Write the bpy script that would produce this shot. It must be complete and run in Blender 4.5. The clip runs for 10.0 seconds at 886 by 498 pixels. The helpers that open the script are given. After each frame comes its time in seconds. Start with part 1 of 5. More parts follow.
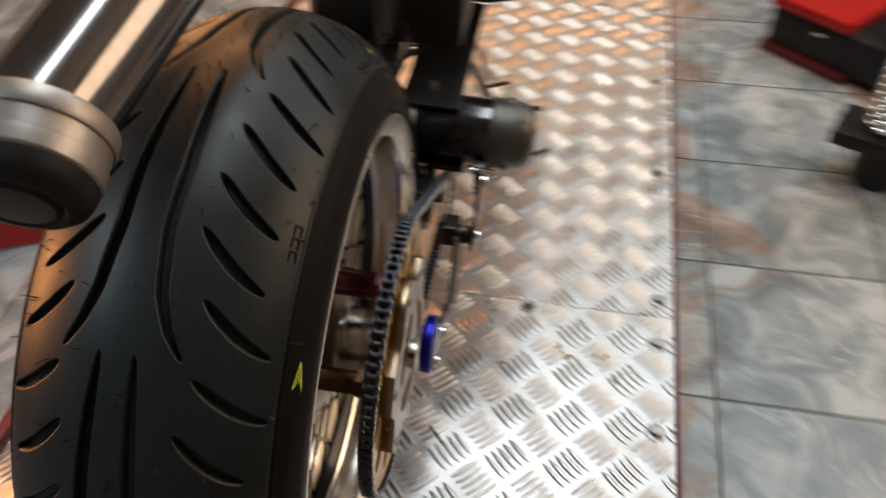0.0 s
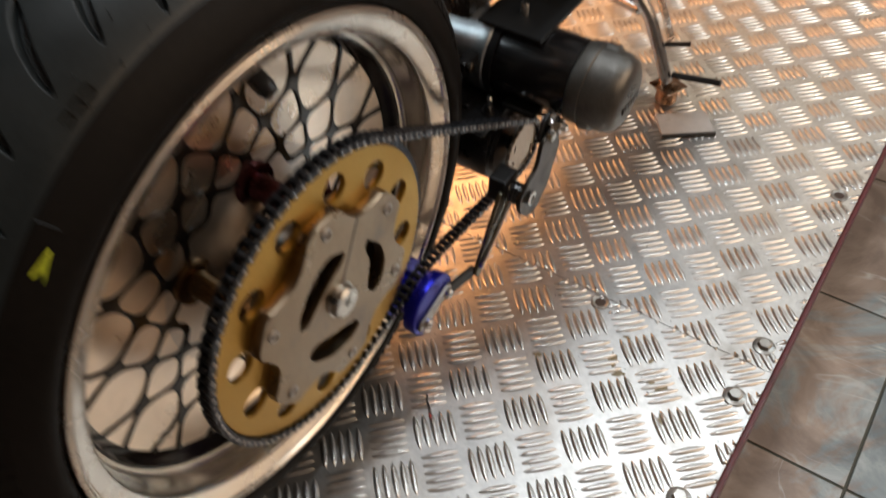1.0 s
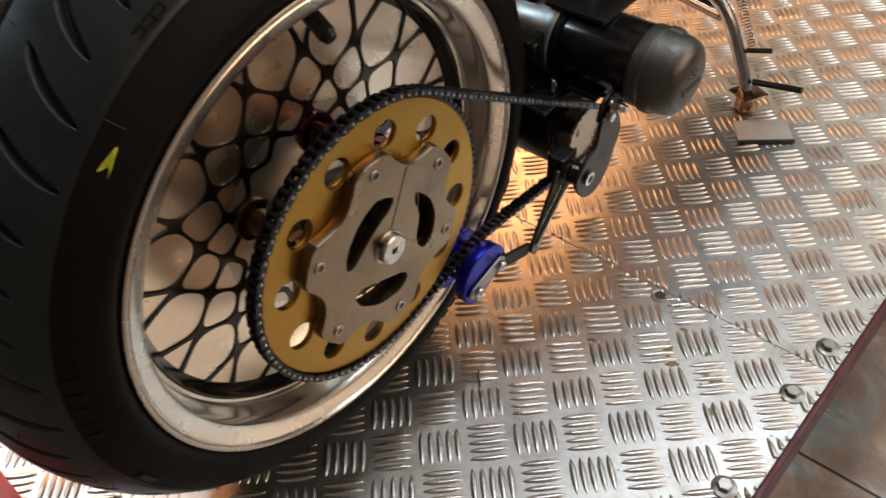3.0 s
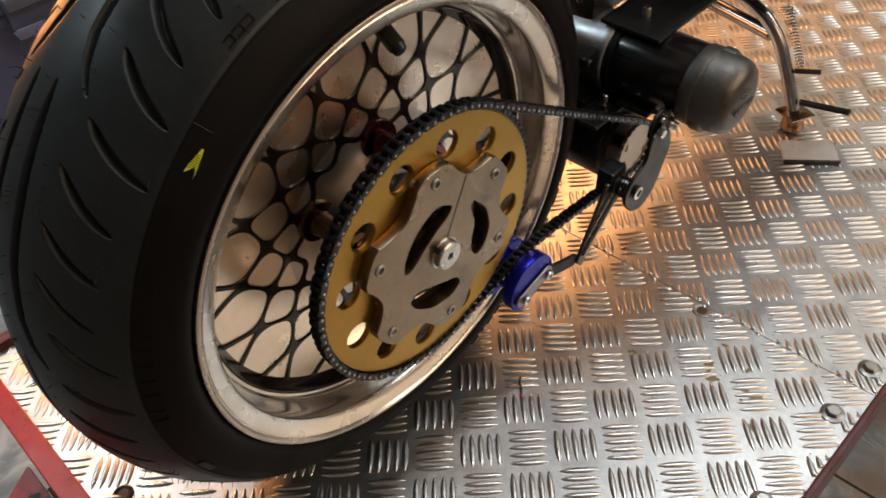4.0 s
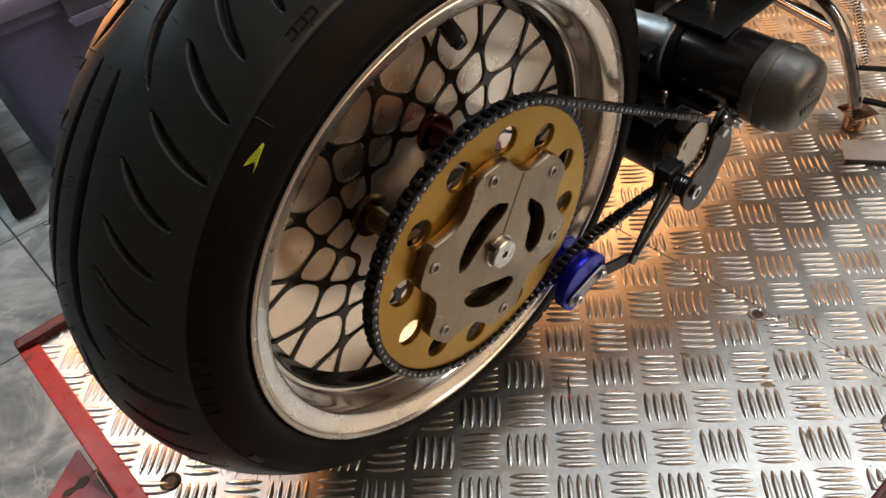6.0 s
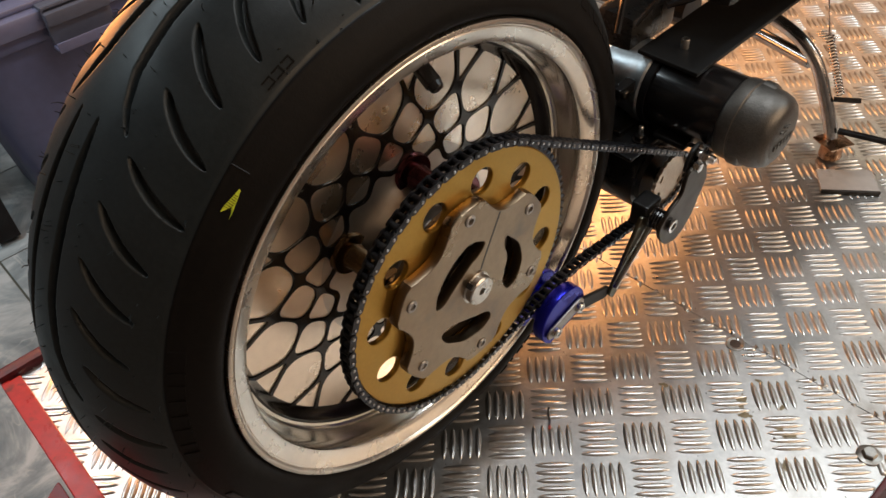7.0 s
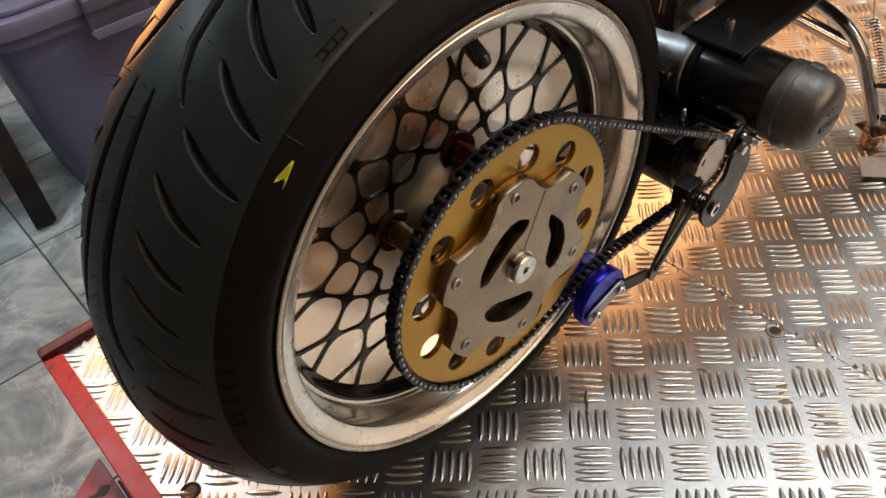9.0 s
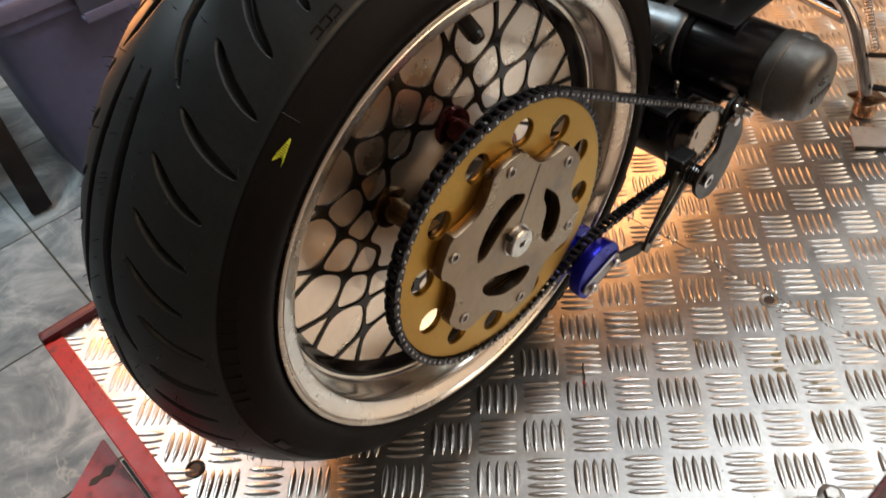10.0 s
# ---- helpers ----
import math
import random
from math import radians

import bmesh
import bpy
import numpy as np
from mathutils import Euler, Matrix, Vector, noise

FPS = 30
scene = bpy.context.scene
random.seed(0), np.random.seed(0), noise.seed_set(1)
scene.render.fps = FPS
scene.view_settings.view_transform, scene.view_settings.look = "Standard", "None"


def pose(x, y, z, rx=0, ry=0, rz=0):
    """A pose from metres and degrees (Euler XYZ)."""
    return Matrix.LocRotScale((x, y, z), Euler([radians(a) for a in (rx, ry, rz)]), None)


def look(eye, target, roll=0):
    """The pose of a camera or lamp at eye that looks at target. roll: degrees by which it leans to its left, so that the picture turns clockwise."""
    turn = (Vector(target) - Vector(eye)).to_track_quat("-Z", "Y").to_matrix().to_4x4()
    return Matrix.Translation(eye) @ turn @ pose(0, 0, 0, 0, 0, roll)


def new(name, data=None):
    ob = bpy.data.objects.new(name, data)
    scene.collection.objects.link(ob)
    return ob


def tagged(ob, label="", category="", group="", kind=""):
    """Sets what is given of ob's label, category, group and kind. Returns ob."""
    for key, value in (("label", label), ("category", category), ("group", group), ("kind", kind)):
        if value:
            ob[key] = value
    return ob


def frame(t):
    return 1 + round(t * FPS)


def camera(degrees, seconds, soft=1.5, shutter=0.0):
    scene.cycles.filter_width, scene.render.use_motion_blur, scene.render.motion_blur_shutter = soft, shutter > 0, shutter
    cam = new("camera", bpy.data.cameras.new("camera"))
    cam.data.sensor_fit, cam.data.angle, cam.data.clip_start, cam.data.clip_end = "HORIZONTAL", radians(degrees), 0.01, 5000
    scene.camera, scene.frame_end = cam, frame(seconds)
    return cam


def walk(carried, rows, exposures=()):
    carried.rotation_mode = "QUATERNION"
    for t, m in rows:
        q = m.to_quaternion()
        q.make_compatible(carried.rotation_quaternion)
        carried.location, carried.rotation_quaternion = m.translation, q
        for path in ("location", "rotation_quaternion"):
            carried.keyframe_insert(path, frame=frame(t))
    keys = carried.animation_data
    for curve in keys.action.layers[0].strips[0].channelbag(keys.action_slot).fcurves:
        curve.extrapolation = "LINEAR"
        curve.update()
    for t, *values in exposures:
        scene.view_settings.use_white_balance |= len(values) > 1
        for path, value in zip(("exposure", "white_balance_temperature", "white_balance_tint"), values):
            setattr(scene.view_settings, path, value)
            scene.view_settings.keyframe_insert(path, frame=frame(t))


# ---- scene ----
cam = camera(57.73, 10.0, soft=1.5, shutter=0.8)
PATH = [
    (0, (0.2829, -0.4808, 0.9306), (0.1458, 0.1497, 0.3031), -2.00),
    (0.1, (0.3089, -0.4556, 0.9354), (0.1208, 0.1578, 0.3043), -2.64),
    (0.2, (0.3415, -0.4242, 0.9209), (0.1031, 0.1757, 0.2938), -3.02),
    (0.3, (0.3630, -0.4034, 0.9220), (0.0984, 0.1859, 0.2954), -3.05),
    (0.4, (0.3814, -0.3836, 0.9235), (0.0991, 0.1952, 0.2948), -2.80),
    (0.5, (0.3974, -0.3660, 0.9132), (0.1012, 0.2050, 0.2810), -2.45),
    (0.6, (0.4182, -0.3510, 0.9138), (0.1048, 0.2041, 0.2784), -2.85),
    (0.7, (0.4323, -0.3321, 0.8974), (0.0988, 0.2066, 0.2582), -3.18),
    (0.8, (0.4435, -0.3075, 0.8562), (0.0895, 0.2078, 0.2088), -3.45),
    (0.9, (0.4645, -0.2990, 0.8300), (0.0922, 0.2025, 0.1840), -4.10),
    (1, (0.4755, -0.2898, 0.8103), (0.0975, 0.2011, 0.1576), -3.82),
    (1.2, (0.5067, -0.2800, 0.7990), (0.1152, 0.2009, 0.1475), -4.45),
    (1.5, (0.5429, -0.2690, 0.7834), (0.1308, 0.2168, 0.1476), -4.61),
    (2, (0.5533, -0.2911, 0.7633), (0.1206, 0.1880, 0.1362), -4.80),
    (2.5, (0.5501, -0.3066, 0.7683), (0.1022, 0.1575, 0.1406), -5.27),
    (2.7, (0.5501, -0.3110, 0.7708), (0.0887, 0.1469, 0.1484), -6.07),
    (4, (0.5452, -0.3484, 0.7930), (0.0417, 0.0851, 0.1858), -6.47),
    (4.5, (0.5304, -0.3483, 0.7949), (0.0126, 0.0720, 0.1905), -6.15),
    (5, (0.5340, -0.3497, 0.7937), (0.0093, 0.0577, 0.1865), -6.72),
    (5.2, (0.5332, -0.3537, 0.7903), (0.0081, 0.0491, 0.1804), -7.11),
    (6.3, (0.5234, -0.3445, 0.7926), (-0.0037, 0.0531, 0.1810), -7.73),
    (6.5, (0.5335, -0.3394, 0.8047), (0.0061, 0.0640, 0.1972), -7.64),
    (7, (0.5292, -0.3379, 0.8091), (0.0013, 0.0784, 0.2108), -6.91),
    (7.5, (0.5224, -0.3464, 0.8044), (-0.0107, 0.0651, 0.2073), -7.18),
    (8, (0.5252, -0.3520, 0.8034), (-0.0125, 0.0526, 0.2057), -7.65),
    (8.5, (0.5242, -0.3554, 0.7995), (-0.0158, 0.0435, 0.2002), -7.64),
    (9, (0.5230, -0.3588, 0.8008), (-0.0187, 0.0351, 0.1996), -7.86),
    (9.5, (0.5277, -0.3659, 0.8012), (-0.0139, 0.0284, 0.2002), -8.08),
    (10, (0.5281, -0.3648, 0.8033), (0.0002, 0.0209, 0.1848), -8.85),
]
walk(cam, [(t, look(e, g, r)) for t, e, g, r in PATH],
     exposures=[(0, -0.06, 6120, 5), (1, -0.06, 6180, 5), (2.5, -0.07, 6100, 5), (4.5, -0.11, 6250, 5), (7, -0.02, 6250, 5), (10, 0.09, 6220, 5)])

# ---- world and lamps ----
FLOOR_Z = -0.45
CEIL_Z = 2.25
world = bpy.data.worlds.new("world")
scene.world = world
world.use_nodes = True
world.node_tree.nodes["Background"].inputs[0].default_value = (0.8, 0.86, 1.0, 1)
world.node_tree.nodes["Background"].inputs[1].default_value = 0.04


def area_lamp(name, eye, target, sx, sy, watts, colour):
    data = bpy.data.lights.new(name, "AREA")
    data.shape, data.size, data.size_y = "RECTANGLE", sx, sy
    data.energy, data.color = watts, colour
    ob = new(name, data)
    ob.matrix_world = look(eye, target)
    return ob


ORANGE = (1.0, 0.40, 0.13)
COOL = (0.96, 0.97, 1.0)
area_lamp("work_lamp_light", (-0.62, 0.98, 0.58), (-0.05, 0.40, 0.0), 0.26, 0.2, 2.3, ORANGE)
area_lamp("left_lamp_light", (-0.9, -0.05, 0.50), (-0.3, 0.0, 0.25), 0.3, 0.2, 5, (1.0, 0.36, 0.10))
area_lamp("front_tube_light", (0.22, 0.92, 2.18), (0.22, 0.86, 0), 0.22, 1.6, 20.5, COOL)
area_lamp("left_tube_light", (-1.7, -0.7, 2.18), (-1.65, -0.65, 0), 1.2, 0.25, 30, (0.84, 0.94, 1.0))
area_lamp("far_lamp_light", (-0.90, 2.20, 2.1), (-0.80, 1.9, 0), 0.7, 1.1, 34, ORANGE)
# unseen peach source ahead, added to brighten the far deck
area_lamp("far_fill_light", (-0.1, 3.5, 2.18), (-0.1, 3.4, 0), 2.4, 0.5, 15, (1.0, 0.78, 0.58))
area_lamp("right_tube_light", (1.6, 2.1, 2.18), (1.6, 2.1, 0), 1.3, 0.22, 23, (0.74, 0.89, 1.0))
# unseen broad warm source on the right, added to light the disc and rim
area_lamp("right_fill_light", (2.45, 0.9, 1.4), (0.1, 0.3, 0.1), 2.6, 1.3, 54, (1.0, 0.67, 0.43))


# ---- materials ----
def material(name, colour, rough=0.5, metal=0.0, grain=120.0, vary=0.15, bump=0.0, bump_scale=300.0,
             coat=0.0, rough_vary=0.1, stain=None, stain_scale=6.0, stain_lo=0.55, stain_hi=0.7, spec=0.5, per_object=0.0, stretch=(1, 1, 1)):
    m = bpy.data.materials.new(name)
    m.use_nodes = True
    nt = m.node_tree
    N, K = nt.nodes, nt.links
    b = N["Principled BSDF"]
    b.inputs["Metallic"].default_value = metal
    b.inputs["Roughness"].default_value = rough
    b.inputs["Specular IOR Level"].default_value = spec
    b.inputs["Coat Weight"].default_value = coat
    b.inputs["Coat Roughness"].default_value = 0.12
    co = N.new("ShaderNodeTexCoord")
    mp = N.new("ShaderNodeMapping")
    mp.inputs["Scale"].default_value = stretch
    K.new(co.outputs["Object"], mp.inputs["Vector"])
    fine = N.new("ShaderNodeTexNoise")
    fine.inputs["Scale"].default_value = grain
    fine.inputs["Detail"].default_value = 5
    K.new(mp.outputs[0], fine.inputs["Vector"])
    big = N.new("ShaderNodeTexNoise")
    big.inputs["Scale"].default_value = stain_scale
    big.inputs["Detail"].default_value = 6
    big.inputs["Roughness"].default_value = 0.65
    K.new(mp.outputs[0], big.inputs["Vector"])
    mixf = N.new("ShaderNodeMath")
    mixf.operation = "ADD"
    K.new(fine.outputs["Fac"], mixf.inputs[0])
    K.new(big.outputs["Fac"], mixf.inputs[1])
    ramp = N.new("ShaderNodeMapRange")
    ramp.inputs["From Min"].default_value, ramp.inputs["From Max"].default_value = 0.65, 1.35
    ramp.inputs["To Min"].default_value, ramp.inputs["To Max"].default_value = 1 - vary, 1 + vary
    K.new(mixf.outputs[0], ramp.inputs["Value"])
    col = N.new("ShaderNodeMix")
    col.data_type, col.blend_type = "RGBA", "MULTIPLY"
    col.inputs["Factor"].default_value = 1
    col.inputs["A"].default_value = (*colour, 1)
    K.new(ramp.outputs[0], col.inputs["B"])
    out = col.outputs["Result"]
    if per_object:
        oi = N.new("ShaderNodeObjectInfo")
        pr = N.new("ShaderNodeMapRange")
        pr.inputs["To Min"].default_value, pr.inputs["To Max"].default_value = 1 - per_object, 1 + per_object
        K.new(oi.outputs["Random"], pr.inputs["Value"])
        pm = N.new("ShaderNodeMix")
        pm.data_type, pm.blend_type = "RGBA", "MULTIPLY"
        pm.inputs["Factor"].default_value = 1
        K.new(out, pm.inputs["A"])
        K.new(pr.outputs[0], pm.inputs["B"])
        out = pm.outputs["Result"]
    if stain:
        sm = N.new("ShaderNodeMapRange")
        sm.inputs["From Min"].default_value, sm.inputs["From Max"].default_value = stain_lo, stain_hi
        K.new(big.outputs["Fac"], sm.inputs["Value"])
        mx = N.new("ShaderNodeMix")
        mx.data_type = "RGBA"
        K.new(sm.outputs[0], mx.inputs["Factor"])
        K.new(out, mx.inputs["A"])
        mx.inputs["B"].default_value = (*stain, 1)
        out = mx.outputs["Result"]
    K.new(out, b.inputs["Base Color"])
    rr = N.new("ShaderNodeMapRange")
    rr.inputs["From Min"].default_value, rr.inputs["From Max"].default_value = 0.3, 0.7
    rr.inputs["To Min"].default_value, rr.inputs["To Max"].default_value = max(0.02, rough - rough_vary), min(1, rough + rough_vary)
    K.new(big.outputs["Fac"], rr.inputs["Value"])
    K.new(rr.outputs[0], b.inputs["Roughness"])
    if bump:
        bn = N.new("ShaderNodeTexNoise")
        bn.inputs["Scale"].default_value = bump_scale
        bn.inputs["Detail"].default_value = 3
        K.new(mp.outputs[0], bn.inputs["Vector"])
        bp = N.new("ShaderNodeBump")
        bp.inputs["Strength"].default_value = bump
        bp.inputs["Distance"].default_value = 0.001
        K.new(bn.outputs["Fac"], bp.inputs["Height"])
        K.new(bp.outputs[0], b.inputs["Normal"])
    return m


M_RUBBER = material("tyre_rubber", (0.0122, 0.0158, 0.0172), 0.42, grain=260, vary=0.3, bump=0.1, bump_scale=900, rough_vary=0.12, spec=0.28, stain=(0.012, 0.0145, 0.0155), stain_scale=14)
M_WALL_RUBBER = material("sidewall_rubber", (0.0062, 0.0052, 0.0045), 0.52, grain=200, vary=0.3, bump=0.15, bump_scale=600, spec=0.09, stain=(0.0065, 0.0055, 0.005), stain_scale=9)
M_LETTER = material("worn_raised_rubber", (0.0082, 0.0072, 0.0064), 0.48, grain=300, vary=0.3, bump=0.1, bump_scale=500, spec=0.25)
M_RIM = material("polished_aluminium", (0.675, 0.62, 0.545), 0.28, 1.0, grain=300, vary=0.05, rough_vary=0.06, stain_scale=14, stain=(0.57, 0.525, 0.465), stain_lo=0.5, stain_hi=0.72)
M_BARREL = material("mirror_polished_aluminium", (0.66, 0.64, 0.59), 0.19, 1.0, grain=300, vary=0.05, rough_vary=0.05, stain_scale=14)
M_DISC = material("brushed_cover_aluminium", (0.90, 0.80, 0.68), 0.30, 1.0, grain=90, vary=0.06, rough_vary=0.08, stain_scale=7, bump=0.015, bump_scale=120)
M_DOME = material("polished_dome_aluminium", (0.70, 0.66, 0.60), 0.40, 1.0, grain=90, vary=0.08, rough_vary=0.08, stain_scale=12)
M_BLACKGLOSS = material("gloss_black_paint", (0.008, 0.007, 0.007), 0.22, 0.0, grain=80, vary=0.3, coat=0.4, rough_vary=0.08)
M_SPOKE = material("gloss_black_enamel", (0.006, 0.005, 0.0045), 0.16, 0.0, grain=80, vary=0.3, rough_vary=0.05, spec=0.35)
M_GOLD = material("gold_anodised", (0.40, 0.235, 0.045), 0.36, 1.0, grain=300, vary=0.08, rough_vary=0.07, stain_scale=12)
M_CARRIER = material("milled_aluminium", (0.26, 0.195, 0.128), 0.34, 1.0, grain=140, vary=0.12, rough_vary=0.12, stain_scale=14, bump=0.04, bump_scale=160, stain=(0.20, 0.17, 0.14), stain_lo=0.54, stain_hi=0.72)
M_STEEL = material("bright_steel", (0.70, 0.70, 0.69), 0.22, 1.0, grain=200, vary=0.12, rough_vary=0.1)
M_CHAIN = material("dark_chain_steel", (0.045, 0.047, 0.054), 0.34, 1.0, grain=400, vary=0.3, rough_vary=0.12, per_object=0.2)
M_RIVET = material("chain_rivet_steel", (0.36, 0.36, 0.37), 0.28, 1.0, grain=400, vary=0.2)
M_WINE = material("wine_anodised", (0.12, 0.042, 0.048), 0.22, 1.0, grain=200, vary=0.15, rough_vary=0.06)
M_BRONZE = material("bronze_anodised", (0.13, 0.085, 0.045), 0.22, 1.0, grain=200, vary=0.15, rough_vary=0.06)
M_BLUE = material("blue_anodised", (0.010, 0.010, 0.30), 0.3, 0.75, grain=200, vary=0.12, rough_vary=0.08)
M_BLACKPAINT = material("satin_black_paint", (0.009, 0.009, 0.0095), 0.36, 0.0, spec=0.3, grain=160, vary=0.3, rough_vary=0.12, bump=0.05, bump_scale=500, stain=(0.02, 0.019, 0.018), stain_scale=15)
M_CAP = material("cast_grey_metal", (0.118, 0.112, 0.102), 0.38, 0.8, grain=500, vary=0.25, bump=0.35, bump_scale=700, rough_vary=0.1, stain=(0.075, 0.07, 0.065), stain_scale=22)
M_ARM = material("bare_arm_steel", (0.060, 0.052, 0.044), 0.36, 1.0, grain=200, vary=0.15, rough_vary=0.1, stain=(0.055, 0.05, 0.045), stain_scale=25)
M_HUB = material("dull_turned_steel", (0.62, 0.61, 0.60), 0.25, 1.0, grain=200, vary=0.12, rough_vary=0.08)
M_FLANGE = material("dull_bluish_alloy", (0.36, 0.385, 0.40), 0.38, 0.9, grain=260, vary=0.15, rough_vary=0.1, stain=(0.2, 0.2, 0.21), stain_scale=30)
M_MATTBLACK = material("matt_black_paint", (0.009, 0.009, 0.009), 0.5, 0.0, grain=160, vary=0.3, spec=0.25)
M_LEVER = material("olive_grey_steel", (0.15, 0.14, 0.105), 0.33, 1.0, grain=200, vary=0.15, rough_vary=0.1)
M_GUNMETAL = material("blackened_steel", (0.035, 0.033, 0.031), 0.3, 0.5, grain=160, vary=0.3, rough_vary=0.14, stain=(0.06, 0.055, 0.05), stain_scale=25)
M_CHROME = material("chrome", (0.78, 0.77, 0.75), 0.1, 1.0, grain=120, vary=0.08, rough_vary=0.06)
M_OLDCHROME = material("worn_chrome", (0.38, 0.36, 0.34), 0.2, 1.0, grain=120, vary=0.2, rough_vary=0.1, stain=(0.18, 0.14, 0.11), stain_scale=18, stain_lo=0.56, stain_hi=0.68)
M_SATIN = material("satin_grey_metal", (0.34, 0.32, 0.30), 0.42, 0.85, grain=200, vary=0.1, stain=(0.30, 0.25, 0.19), stain_scale=20)
M_PIPE = material("smoked_chrome", (0.21, 0.20, 0.195), 0.16, 1.0, grain=120, vary=0.1, rough_vary=0.06)
M_PAD = material("pale_coated_metal", (0.46, 0.44, 0.42), 0.5, 0.0, grain=60, vary=0.1, stain=(0.36, 0.33, 0.30), stain_scale=30, stain_lo=0.58, stain_hi=0.68)
M_COPPER = material("coppery_steel", (0.34, 0.20, 0.12), 0.3, 1.0, grain=160, vary=0.3, rough_vary=0.12)
M_PLATE = material("tread_plate_aluminium", (0.60, 0.59, 0.57), 0.40, 1.0, grain=140, vary=0.17, rough_vary=0.1, stain_scale=9, bump=0.12, bump_scale=420, stain=(0.40, 0.375, 0.345), stain_lo=0.52, stain_hi=0.68)
M_BAR = material("tread_bar_aluminium", (0.62, 0.605, 0.58), 0.33, 1.0, grain=90, vary=0.1, rough_vary=0.1, stain_scale=5, per_object=0.05)
M_RED = material("chipped_red_paint", (0.37, 0.012, 0.008), 0.34, 0.0, spec=0.3, grain=90, vary=0.25, rough_vary=0.12, stain=(0.13, 0.02, 0.015), stain_scale=26, stain_lo=0.58, stain_hi=0.66, bump=0.1, bump_scale=200)
M_DARKRED = material("mottled_dark_red_paint", (0.085, 0.006, 0.009), 0.45, 0.0, grain=120, vary=0.3, rough_vary=0.12, stain=(0.05, 0.012, 0.012), stain_scale=30)
M_YELLOW = material("yellow_marker_paint", (0.62, 0.68, 0.03), 0.55, grain=700, vary=0.3)
M_BIN = material("blue_grey_plastic", (0.100, 0.103, 0.185), 0.42, grain=40, vary=0.1, rough_vary=0.1, stain_scale=5)
M_LID = material("pale_plastic", (0.165, 0.165, 0.26), 0.34, grain=40, vary=0.1, rough_vary=0.1)
M_CLIP = material("dark_grey_plastic", (0.10, 0.105, 0.14), 0.4, grain=60, vary=0.1)
M_WALLPAINT = material("wall_paint", (0.34, 0.33, 0.32), 0.7, grain=30, vary=0.06, stain_scale=1.2, bump=0.1, bump_scale=90)
M_CEIL = material("ceiling_paint", (0.50, 0.50, 0.49), 0.8, grain=30, vary=0.05, stain_scale=1.2)
M_GROUT = material("dark_grout", (0.075, 0.077, 0.062), 0.85, grain=300, vary=0.3)
M_BOLT = material("worn_grey_bolt_steel", (0.36, 0.345, 0.32), 0.36, 1.0, grain=300, vary=0.2, rough_vary=0.1, stain=(0.17, 0.15, 0.125), stain_scale=70)
M_DEBRIS = material("dark_debris", (0.03, 0.026, 0.022), 0.7, grain=300, vary=0.4)
M_REDBIT = material("red_bit", (0.35, 0.03, 0.02), 0.5)
M_AXLE = material("turned_axle_steel", (0.52, 0.50, 0.46), 0.30, 1.0, grain=260, vary=0.15, rough_vary=0.1, stain_scale=60)
M_SCREW = material("dirty_zinc_collar", (0.30, 0.285, 0.26), 0.45, 0.8, grain=400, vary=0.25, stain=(0.12, 0.10, 0.085), stain_scale=60)
M_RUSTSOCKET = material("rusty_socket", (0.055, 0.036, 0.026), 0.6, 0.3, grain=500, vary=0.35)
M_PINION = material("bare_pinion_steel", (0.50, 0.415, 0.33), 0.38, 1.0, grain=200, vary=0.15, rough_vary=0.1)
M_GREASE = material("dried_grease", (0.20, 0.16, 0.09), 0.45, 0.3, grain=300, vary=0.3)


